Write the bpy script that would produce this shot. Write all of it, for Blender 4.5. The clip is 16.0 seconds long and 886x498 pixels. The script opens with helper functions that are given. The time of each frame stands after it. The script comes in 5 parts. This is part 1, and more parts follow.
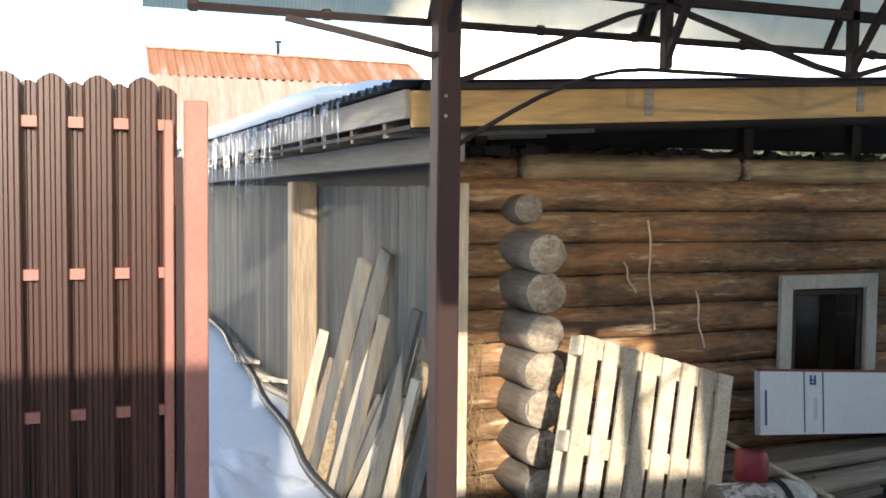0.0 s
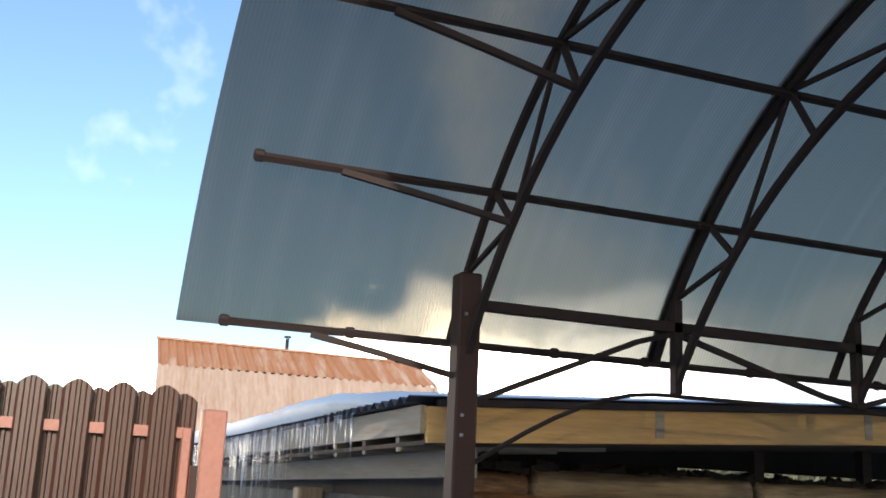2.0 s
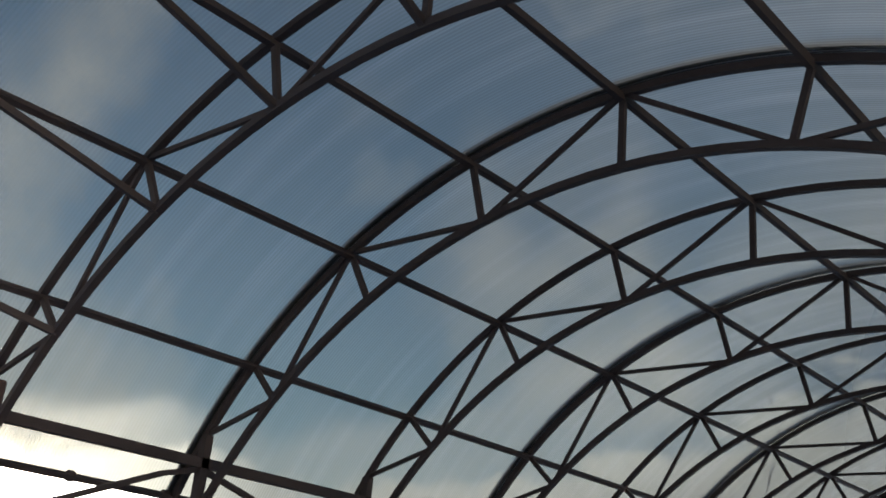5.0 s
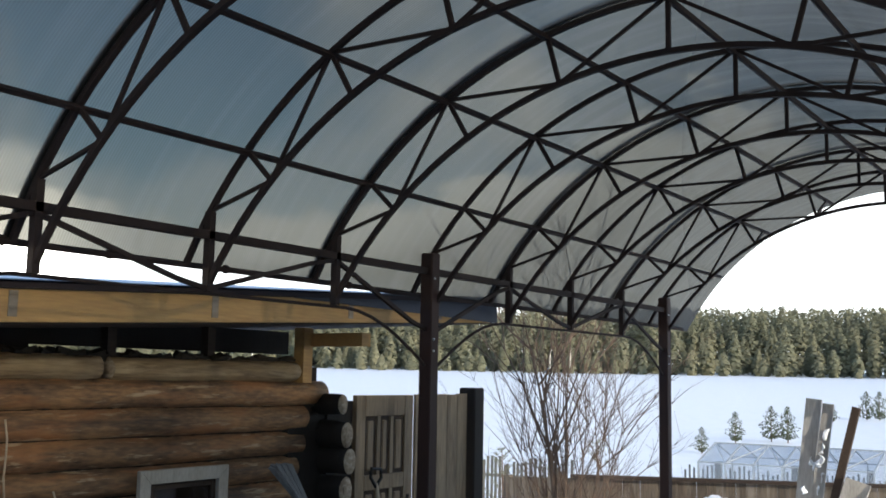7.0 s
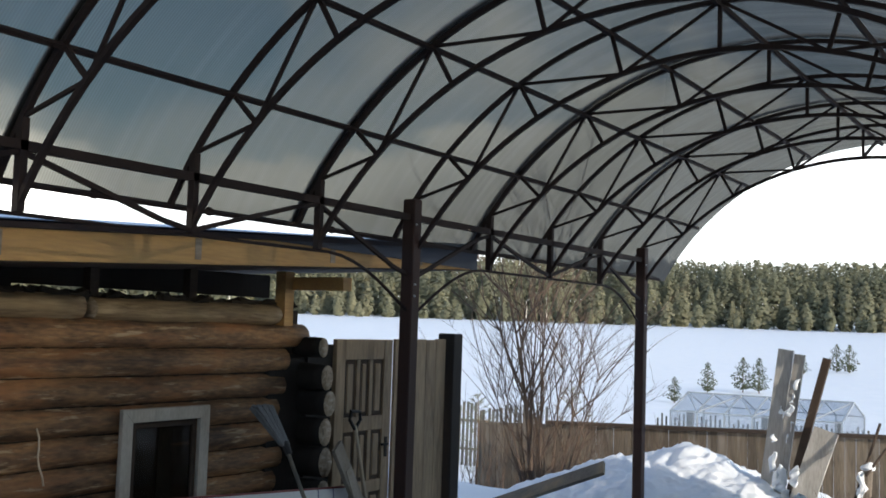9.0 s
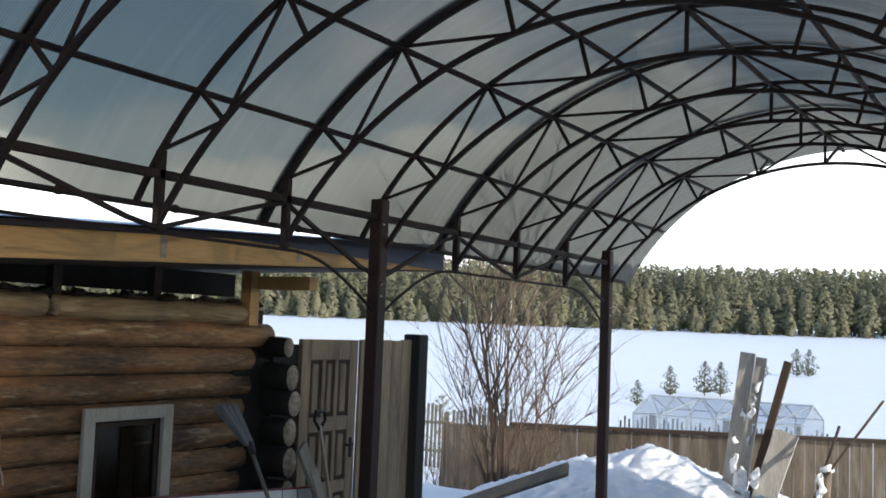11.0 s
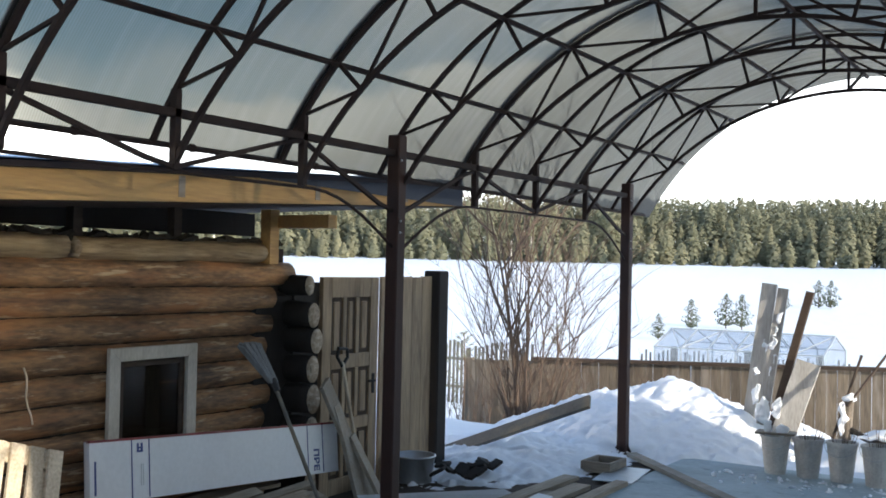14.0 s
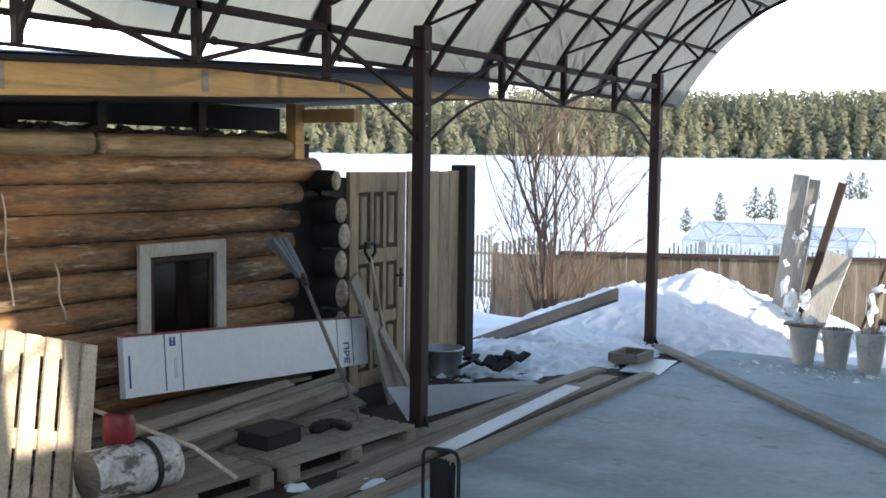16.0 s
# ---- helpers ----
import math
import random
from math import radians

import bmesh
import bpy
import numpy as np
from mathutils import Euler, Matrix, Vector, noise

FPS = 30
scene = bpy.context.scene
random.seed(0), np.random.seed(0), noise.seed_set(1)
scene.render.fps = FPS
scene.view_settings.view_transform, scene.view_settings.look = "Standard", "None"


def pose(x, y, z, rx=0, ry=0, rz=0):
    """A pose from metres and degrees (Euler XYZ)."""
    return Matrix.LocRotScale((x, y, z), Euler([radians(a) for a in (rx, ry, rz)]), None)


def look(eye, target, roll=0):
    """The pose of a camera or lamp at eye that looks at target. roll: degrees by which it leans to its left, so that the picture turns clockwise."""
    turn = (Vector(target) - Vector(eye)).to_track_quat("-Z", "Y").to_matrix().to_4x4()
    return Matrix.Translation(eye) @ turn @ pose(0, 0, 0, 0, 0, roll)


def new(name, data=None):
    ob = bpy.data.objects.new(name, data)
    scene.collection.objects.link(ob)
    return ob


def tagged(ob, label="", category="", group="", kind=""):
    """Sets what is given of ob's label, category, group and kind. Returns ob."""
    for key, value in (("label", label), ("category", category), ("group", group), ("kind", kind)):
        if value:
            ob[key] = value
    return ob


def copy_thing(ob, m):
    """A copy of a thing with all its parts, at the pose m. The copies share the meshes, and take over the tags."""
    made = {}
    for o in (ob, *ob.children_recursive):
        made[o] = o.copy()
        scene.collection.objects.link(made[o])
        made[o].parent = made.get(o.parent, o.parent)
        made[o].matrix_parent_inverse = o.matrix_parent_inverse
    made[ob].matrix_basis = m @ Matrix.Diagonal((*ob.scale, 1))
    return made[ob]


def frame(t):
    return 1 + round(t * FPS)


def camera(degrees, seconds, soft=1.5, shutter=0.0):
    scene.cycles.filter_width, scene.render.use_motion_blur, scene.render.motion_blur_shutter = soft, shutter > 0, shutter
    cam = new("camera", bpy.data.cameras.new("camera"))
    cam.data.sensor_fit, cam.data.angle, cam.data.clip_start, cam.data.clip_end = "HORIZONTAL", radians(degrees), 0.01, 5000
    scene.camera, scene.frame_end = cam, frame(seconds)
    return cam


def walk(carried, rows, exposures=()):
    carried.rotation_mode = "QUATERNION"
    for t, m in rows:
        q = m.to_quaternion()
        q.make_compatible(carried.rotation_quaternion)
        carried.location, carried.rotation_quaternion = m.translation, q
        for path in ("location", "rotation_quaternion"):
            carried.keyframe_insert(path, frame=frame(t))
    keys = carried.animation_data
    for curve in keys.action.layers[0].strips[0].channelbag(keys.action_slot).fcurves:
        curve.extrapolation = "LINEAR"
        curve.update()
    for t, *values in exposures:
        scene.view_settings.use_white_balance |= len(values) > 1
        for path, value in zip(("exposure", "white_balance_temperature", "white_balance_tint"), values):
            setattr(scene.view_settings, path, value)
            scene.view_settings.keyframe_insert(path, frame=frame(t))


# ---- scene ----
cam = camera(46.13, 16.0, soft=1.7)
PATH = [
    (0, pose(3.950, -1.589, 1.826, 86.71, -0.58, 68.18)),
    (0.5, pose(3.958, -1.612, 1.846, 89.99, -0.70, 69.40)),
    (1, pose(3.993, -1.646, 1.869, 95.31, -1.88, 69.78)),
    (1.5, pose(3.993, -1.663, 1.874, 99.71, -3.07, 67.83)),
    (2, pose(4.021, -1.680, 1.903, 102.98, -2.65, 68.16)),
    (2.5, pose(4.012, -1.667, 1.947, 106.62, -2.05, 66.87)),
    (3, pose(4.027, -1.681, 1.966, 108.95, -3.06, 63.36)),
    (3.5, pose(4.062, -1.703, 1.957, 111.11, -5.48, 57.93)),
    (4, pose(4.025, -1.740, 1.908, 114.03, -6.18, 52.47)),
    (4.5, pose(3.987, -1.793, 1.959, 114.76, -6.45, 45.81)),
    (5, pose(3.986, -1.786, 1.946, 111.52, -5.14, 40.84)),
    (7.5, pose(4.164, -1.760, 1.929, 95.35, -1.06, 33.54)),
    (8, pose(4.160, -1.800, 1.887, 94.69, -1.55, 33.12)),
    (8.5, pose(4.151, -1.807, 1.915, 94.11, -1.84, 33.80)),
    (9, pose(4.155, -1.818, 1.917, 94.25, -1.87, 32.87)),
    (11.5, pose(4.146, -1.828, 1.903, 94.44, -2.17, 30.66)),
    (12, pose(4.159, -1.826, 1.907, 94.45, -1.96, 30.31)),
    (12.5, pose(4.184, -1.824, 1.889, 94.37, -1.76, 30.15)),
    (13, pose(4.174, -1.834, 1.893, 94.19, -1.62, 30.07)),
    (13.5, pose(4.162, -1.832, 1.883, 92.71, -1.41, 30.92)),
    (14, pose(4.139, -1.806, 1.886, 91.00, -1.27, 32.05)),
    (14.5, pose(4.139, -1.793, 1.907, 90.45, -1.03, 33.23)),
    (15, pose(4.122, -1.767, 1.906, 89.53, -0.43, 33.06)),
    (15.5, pose(4.119, -1.768, 1.896, 87.37, -0.35, 32.35)),
    (16, pose(4.112, -1.768, 1.872, 85.23, -0.73, 33.51)),
]
EXPOSURES = [(0.0, 1.1), (1.0, 1.2), (1.7, 0.7), (2.3, 0.2), (3.0, -0.05), (4.0, 0.45), (5.0, 1.05), (7.3, 0.45),
             (9.0, 0.35), (12.0, 0.65), (13.0, 0.72), (14.0, 0.95), (16.0, 1.3)]
walk(cam, PATH, EXPOSURES)

# ---- daylight ----
SUN_EL, SUN_AZ = radians(14), radians(104)      # azimuth clockwise from +y
sun_way = Vector((math.sin(SUN_AZ) * math.cos(SUN_EL), math.cos(SUN_AZ) * math.cos(SUN_EL), math.sin(SUN_EL)))
world = bpy.data.worlds.new("sky")
scene.world = world
world.use_nodes = True
wn, wl = world.node_tree.nodes, world.node_tree.links
wn.clear()
w_out, w_bg, w_mix = wn.new("ShaderNodeOutputWorld"), wn.new("ShaderNodeBackground"), wn.new("ShaderNodeMix")
w_sky, w_noise, w_ramp = wn.new("ShaderNodeTexSky"), wn.new("ShaderNodeTexNoise"), wn.new("ShaderNodeValToRGB")
w_sky.sky_type, w_sky.sun_disc = "NISHITA", False
w_sky.sun_elevation, w_sky.sun_rotation = SUN_EL, SUN_AZ
w_sky.dust_density, w_sky.air_density, w_sky.ozone_density = 1.0, 1.0, 2.5
w_noise.inputs["Scale"].default_value, w_noise.inputs["Detail"].default_value = 3.2, 6
w_ramp.color_ramp.elements[0].position, w_ramp.color_ramp.elements[1].position = 0.55, 0.74
w_mix.data_type = "RGBA"
w_mix.inputs[7].default_value = (8.0, 7.8, 7.4, 1)
wl.new(w_noise.outputs[0], w_ramp.inputs[0])
wl.new(w_ramp.outputs[0], w_mix.inputs[0])
wl.new(w_sky.outputs[0], w_mix.inputs[6])
wl.new(w_mix.outputs[2], w_bg.inputs[0])
w_bg.inputs[1].default_value = 0.2
wl.new(w_bg.outputs[0], w_out.inputs[0])
# a bank of low sunlit cloud far beyond everything
bank = bpy.data.materials.new("cloud")
bank.use_nodes = True
bn, bl = bank.node_tree.nodes, bank.node_tree.links
bn.clear()
b_out, b_mix, b_tr, b_em = (bn.new("ShaderNode" + k) for k in ("OutputMaterial", "MixShader", "BsdfTransparent", "Emission"))
b_co, b_map, b_nz, b_sep, b_add, b_ramp = (bn.new("ShaderNode" + k) for k in ("TexCoord", "Mapping", "TexNoise", "SeparateXYZ", "Math", "MapRange"))
b_em.inputs[0].default_value, b_em.inputs[1].default_value = (1.0, 0.83, 0.62, 1), 4.2
b_map.inputs["Scale"].default_value = (0.0035, 0.0035, 0.0065)
b_nz.inputs["Scale"].default_value, b_nz.inputs["Detail"].default_value = 1.0, 5
b_add.operation = "MULTIPLY_ADD"
b_add.inputs[1].default_value = -560.0
b_ramp.inputs[1].default_value, b_ramp.inputs[2].default_value = 40.0, -30.0
b_ramp.interpolation_type = "SMOOTHSTEP"
bl.new(b_co.outputs["Object"], b_map.inputs[0])
bl.new(b_map.outputs[0], b_nz.inputs["Vector"])
bl.new(b_co.outputs["Object"], b_sep.inputs[0])
bl.new(b_nz.outputs[0], b_add.inputs[0])
bl.new(b_sep.outputs["Z"], b_add.inputs[2])
b_low, b_sum = bn.new("ShaderNodeMapRange"), bn.new("ShaderNodeMath")
for k, v in ((1, 800.0), (2, 250.0), (3, 0.0), (4, 92.0)):
    b_low.inputs[k].default_value = v
b_sum.operation = "ADD"
bl.new(b_sep.outputs["Y"], b_low.inputs[0])
bl.new(b_add.outputs[0], b_sum.inputs[0])
bl.new(b_low.outputs[0], b_sum.inputs[1])
b_high, b_all = bn.new("ShaderNodeMapRange"), bn.new("ShaderNodeMath")
for k, v in ((1, 1450.0), (2, 1800.0), (3, 0.0), (4, -170.0)):
    b_high.inputs[k].default_value = v
b_all.operation = "ADD"
bl.new(b_sep.outputs["Y"], b_high.inputs[0])
bl.new(b_sum.outputs[0], b_all.inputs[0])
bl.new(b_high.outputs[0], b_all.inputs[1])
bl.new(b_all.outputs[0], b_ramp.inputs[0])
b_tone, b_power, b_side = bn.new("ShaderNodeMix"), bn.new("ShaderNodeMapRange"), bn.new("ShaderNodeMapRange")
b_tone.data_type = "RGBA"
b_tone.inputs[6].default_value, b_tone.inputs[7].default_value = (1.0, 0.78, 0.55, 1), (0.93, 0.98, 1.0, 1)
for k, v in ((1, 550.0), (2, 1200.0)):
    b_side.inputs[k].default_value = b_power.inputs[k].default_value = v
b_power.inputs[3].default_value, b_power.inputs[4].default_value = 14.0, 1.6
bl.new(b_sep.outputs["Y"], b_side.inputs[0])
bl.new(b_sep.outputs["Y"], b_power.inputs[0])
bl.new(b_side.outputs[0], b_tone.inputs[0])
bl.new(b_tone.outputs[2], b_em.inputs[0])
bl.new(b_power.outputs[0], b_em.inputs[1])
bl.new(b_ramp.outputs[0], b_mix.inputs[0])
bl.new(b_tr.outputs[0], b_mix.inputs[1])
bl.new(b_em.outputs[0], b_mix.inputs[2])
bl.new(b_mix.outputs[0], b_out.inputs[0])
bank_mesh = bpy.data.meshes.new("cloud_bank")
ring_xy = [(4 - 1900 * math.sin(radians(a)), -1.7 + 1900 * math.cos(radians(a))) for a in range(-40, 131, 5)]
bank_mesh.from_pydata([(x, y, z) for x, y in ring_xy for z in (-20, 950)], [], [(2 * i, 2 * i + 2, 2 * i + 3, 2 * i + 1) for i in range(len(ring_xy) - 1)])
bank_mesh.materials.append(bank)
cloud_bank = tagged(new("backdrop", bank_mesh), "low bank of warm sunlit cloud on the horizon", "clouds", kind="structure")
sun = new("sun", bpy.data.lights.new("sun", "SUN"))
sun.data.energy, sun.data.angle, sun.data.color = 3.6, radians(0.6), (1.0, 0.9, 0.76)
sun.matrix_world = look(sun_way * 50, (0, 0, 0))


# ---- materials ----
def material(name, base, rough=0.7, metal=0.0, spread=0.35, scale=(6, 6, 6), fine=(40, 40, 40), bump=0.3, tint=None,
             mottle=0.5, vary=0.0, island=False, accent=None):
    """A surface with stains at one size, grain at another, and relief from the grain."""
    m = bpy.data.materials.new(name)
    m.use_nodes = True
    n, l = m.node_tree.nodes, m.node_tree.links
    b = n["Principled BSDF"]
    co = n.new("ShaderNodeTexCoord")

    def noisy(size, detail):
        mp, nz = n.new("ShaderNodeMapping"), n.new("ShaderNodeTexNoise")
        mp.inputs["Scale"].default_value = size
        nz.inputs["Scale"].default_value, nz.inputs["Detail"].default_value = 1.0, detail
        l.new(co.outputs["Object"], mp.inputs[0])
        l.new(mp.outputs[0], nz.inputs["Vector"])
        return nz.outputs[0]

    big, small = noisy(scale, 5), noisy(fine, 4)
    tint = tint or [c * (1 - spread) for c in base]
    ramp = n.new("ShaderNodeValToRGB")
    ramp.color_ramp.elements[0].position, ramp.color_ramp.elements[1].position = 0.32, 0.68
    ramp.color_ramp.elements[0].color = (*tint, 1)
    ramp.color_ramp.elements[1].color = (*base, 1)
    if accent:
        ramp.color_ramp.elements[0].position = 0.33
        ramp.color_ramp.elements[1].position = 0.64
        e = ramp.color_ramp.elements.new(0.5)
        e.color = (*accent, 1)
    add = n.new("ShaderNodeMath")
    add.operation = "MULTIPLY_ADD"
    add.inputs[1].default_value = mottle
    l.new(small, add.inputs[0])
    sc = n.new("ShaderNodeMath")
    sc.operation = "MULTIPLY"
    sc.inputs[1].default_value = 1 - mottle
    l.new(big, sc.inputs[0])
    l.new(sc.outputs[0], add.inputs[2])
    l.new(add.outputs[0], ramp.inputs[0])
    out = ramp.outputs[0]
    if vary:
        hsv = n.new("ShaderNodeHueSaturation")
        mr = n.new("ShaderNodeMapRange")
        mr.inputs[3].default_value, mr.inputs[4].default_value = 1 - vary, 1 + vary
        if island:
            l.new(n.new("ShaderNodeNewGeometry").outputs["Random Per Island"], mr.inputs[0])
        else:
            l.new(n.new("ShaderNodeObjectInfo").outputs["Random"], mr.inputs[0])
        l.new(mr.outputs[0], hsv.inputs["Value"])
        l.new(out, hsv.inputs["Color"])
        out = hsv.outputs[0]
    l.new(out, b.inputs["Base Color"])
    b.inputs["Roughness"].default_value, b.inputs["Metallic"].default_value = rough, metal
    bp = n.new("ShaderNodeBump")
    bp.inputs["Strength"].default_value, bp.inputs["Distance"].default_value = bump, 0.01
    l.new(add.outputs[0], bp.inputs["Height"])
    l.new(bp.outputs[0], b.inputs["Normal"])
    return m


def streaked(m, colour, size, low, high, most):
    """Patches of another colour over a material's own, each with a ragged outline."""
    n, l = m.node_tree.nodes, m.node_tree.links
    b = n["Principled BSDF"]
    under = b.inputs["Base Color"].links[0].from_socket
    co, mp, nz, mr, mx, inf, sh = (n.new("ShaderNode" + k) for k in ("TexCoord", "Mapping", "TexNoise", "MapRange", "Mix", "ObjectInfo", "VectorMath"))
    mp.inputs["Scale"].default_value = size
    nz.inputs["Scale"].default_value, nz.inputs["Detail"].default_value, nz.inputs["Roughness"].default_value = 1.0, 6, 0.62
    sh.operation = "MULTIPLY_ADD"
    sh.inputs[1].default_value = (31, 17, 23)
    l.new(inf.outputs["Random"], sh.inputs[0])
    l.new(co.outputs["Object"], mp.inputs[0])
    l.new(mp.outputs[0], sh.inputs[2])
    l.new(sh.outputs[0], nz.inputs["Vector"])
    for k, v in ((1, low), (2, high), (4, most)):
        mr.inputs[k].default_value = v
    l.new(nz.outputs[0], mr.inputs[0])
    mx.data_type = "RGBA"
    mx.inputs[7].default_value = (*colour, 1)
    l.new(mr.outputs[0], mx.inputs[0])
    l.new(under, mx.inputs[6])
    l.new(mx.outputs[2], b.inputs["Base Color"])


M_STEEL = material("painted_steel", (0.026, 0.014, 0.013), 0.8, 0.0, 0.35, (5, 5, 5), (60, 60, 60), 0.08)
M_POST = material("post_paint", (0.04, 0.016, 0.013), 0.7, 0.0, 0.3, (4, 4, 4), (60, 60, 60), 0.08)
M_GATE = material("gate_sheet", (0.07, 0.029, 0.019), 0.36, 0.0, 0.25, (3, 3, 1), (80, 80, 10), 0.05)
M_GATEF = material("gate_frame_paint", (0.40, 0.17, 0.125), 0.5, 0.0, 0.3, (5, 5, 3), (50, 50, 50), 0.1)
M_LOG = material("log", (0.43, 0.24, 0.11), 0.72, 0, 0.6, (9, 1.5, 9), (50, 12, 50), 0.9, (0.08, 0.048, 0.03), 0.42, 0.28, False, (0.235, 0.135, 0.07))
streaked(M_LOG, (0.40, 0.17, 0.065), (2.2, 1.5, 9.0), 0.50, 0.66, 0.65)
streaked(M_LOG, (0.55, 0.42, 0.27), (6, 3.2, 26), 0.58, 0.66, 0.8)
streaked(M_LOG, (0.045, 0.032, 0.025), (5, 0.9, 9), 0.54, 0.68, 0.85)
M_LOGEND = material("log_end", (0.52, 0.43, 0.32), 0.8, 0, 0.5, (9, 9, 9), (45, 45, 45), 0.5, (0.2, 0.15, 0.1), 0.5, 0.15)
streaked(M_LOGEND, (0.1, 0.075, 0.05), (1, 34, 5), 0.6, 0.66, 0.8)
streaked(M_LOGEND, (0.6, 0.52, 0.42), (4, 14, 30), 0.5, 0.62, 0.6)
M_BARK = material("grey_log_side", (0.24, 0.2, 0.16), 0.85, 0, 0.55, (2, 12, 12), (8, 60, 60), 0.6, None, 0.5, 0.15)
M_HEWN = material("hewn_log", (0.5, 0.37, 0.21), 0.75, 0, 0.5, (6, 1.2, 6), (50, 5, 50), 0.5, (0.14, 0.09, 0.05), 0.5, 0.15)
streaked(M_HEWN, (0.52, 0.4, 0.25), (8, 1.6, 14), 0.5, 0.64, 0.8)
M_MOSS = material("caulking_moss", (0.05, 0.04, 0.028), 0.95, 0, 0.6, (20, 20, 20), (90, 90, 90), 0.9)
M_TOW = material("tow", (0.42, 0.29, 0.14), 0.9, 0, 0.4, (20, 20, 20), (90, 90, 90), 0.2)
M_FRESH = material("fresh_board", (0.62, 0.38, 0.14), 0.65, 0, 0.35, (9, 1.2, 9), (60, 6, 60), 0.25, (0.42, 0.24, 0.09), 0.5, 0.12)
# Dark timber tone that also carries shade under the roof and behind glass.
M_DARKWOOD = material("dark_wood_and_shade", (0.075, 0.05, 0.035), 0.85, 0, 0.5, (8, 2, 8), (50, 8, 50), 0.4, None, 0.5, 0.2)
# Weathered grey, its base lowered to carry the side wall's shade.
M_GREY = material("weathered_shaded_upright", (0.17, 0.16, 0.135), 0.85, 0, 0.5, (9, 9, 1.2), (70, 70, 5), 0.5, (0.09, 0.087, 0.08), 0.5, 0.22)
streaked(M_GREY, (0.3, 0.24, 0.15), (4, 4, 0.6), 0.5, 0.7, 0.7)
# Darker copy of the grey wood; the eave's shade is in its colour.
M_SHED = material("shaded_wall_plank", (0.115, 0.11, 0.095), 0.85, 0, 0.5, (9, 9, 1.2), (70, 70, 5), 0.5, (0.055, 0.055, 0.052), 0.5, 0.25)
streaked(M_SHED, (0.19, 0.17, 0.115), (2.5, 4, 0.5), 0.5, 0.7, 0.7)
M_GREYX = material("weathered_board_x", (0.34, 0.31, 0.27), 0.85, 0, 0.5, (1.2, 9, 9), (5, 70, 70), 0.5, (0.24, 0.195, 0.14), 0.5, 0.2)
M_GREYY = material("weathered_board_y", (0.38, 0.33, 0.26), 0.85, 0, 0.5, (9, 1.2, 9), (70, 5, 70), 0.5, (0.18, 0.14, 0.1), 0.5, 0.25)
M_FENCE = material("fence_board", (0.22, 0.175, 0.125), 0.85, 0, 0.5, (8, 8, 1.2), (60, 60, 5), 0.5, (0.09, 0.072, 0.052), 0.5, 0.3)
streaked(M_FENCE, (0.32, 0.28, 0.23), (5, 5, 0.9), 0.52, 0.68, 0.7)
M_PALLET = material("pallet_wood", (0.70, 0.61, 0.47), 0.75, 0, 0.4, (8, 8, 2), (60, 60, 8), 0.35, (0.38, 0.3, 0.2), 0.5, 0.15)
streaked(M_PALLET, (0.3, 0.22, 0.14), (9, 9, 2), 0.58, 0.72, 0.6)
M_DOOR = material("bare_door_wood", (0.44, 0.325, 0.205), 0.7, 0, 0.4, (9, 9, 1.5), (70, 70, 6), 0.3, (0.19, 0.14, 0.095), 0.5, 0.1)
streaked(M_DOOR, (0.13, 0.085, 0.05), (7, 7, 1.2), 0.52, 0.7, 0.7)
M_SILVER = material("silvered_board", (0.55, 0.54, 0.51), 0.8, 0, 0.4, (9, 9, 1.5), (60, 60, 6), 0.4, (0.33, 0.31, 0.28), 0.5, 0.12)
# Black of tarred wood; also paints shade in roof and corner gaps.
M_BLACK = material("tar_and_shade_black", (0.02, 0.016, 0.014), 0.8, 0, 0.4, (6, 6, 2), (40, 40, 10), 0.4)
M_TRIM = material("window_trim", (0.62, 0.58, 0.5), 0.6, 0, 0.3, (9, 9, 3), (60, 60, 20), 0.25, (0.42, 0.38, 0.31), 0.5, 0.06)
M_SNOW = material("snow", (0.87, 0.905, 0.945), 0.6, 0, 0.06, (1.2, 1.2, 1.2), (14, 14, 14), 0.5, (0.77, 0.825, 0.89))
M_CONC = material("slab_concrete", (0.445, 0.53, 0.555), 0.7, 0, 0.4, (1.3, 0.9, 0.9), (16, 16, 16), 0.25, (0.28, 0.345, 0.37), 0.4)
streaked(M_CONC, (0.2, 0.23, 0.235), (0.7, 1.2, 1), 0.48, 0.68, 0.75)
streaked(M_CONC, (0.15, 0.17, 0.175), (3.5, 4.5, 1), 0.62, 0.7, 0.6)
streaked(M_CONC, (0.55, 0.6, 0.62), (2.2, 3.6, 1), 0.6, 0.74, 0.45)
M_ROOF = material("corrugated_roof", (0.035, 0.045, 0.07), 0.45, 0.2, 0.3, (4, 4, 4), (40, 40, 40), 0.1)
M_RUST = material("rusty_roof", (0.34, 0.17, 0.1), 0.75, 0.1, 0.4, (0.8, 1.1, 1.1), (8, 8, 8), 0.2, (0.3, 0.13, 0.06), 0.4)
streaked(M_RUST, (0.46, 0.36, 0.29), (0.5, 2.6, 0.6), 0.5, 0.68, 0.75)
M_PALE = material("pale_roof", (0.36, 0.28, 0.235), 0.7, 0.1, 0.4, (0.7, 2.4, 0.5), (6, 9, 2), 0.2, (0.26, 0.17, 0.12), 0.45)
streaked(M_PALE, (0.2, 0.09, 0.05), (0.5, 3.0, 0.7), 0.58, 0.72, 0.7)
M_PINE = material("pine_needles", (0.3, 0.29, 0.19), 0.85, 0, 0.5, (0.1, 0.1, 0.08), (2, 2, 2), 0.1, (0.2, 0.213, 0.145), 0.15, 0.18, True)
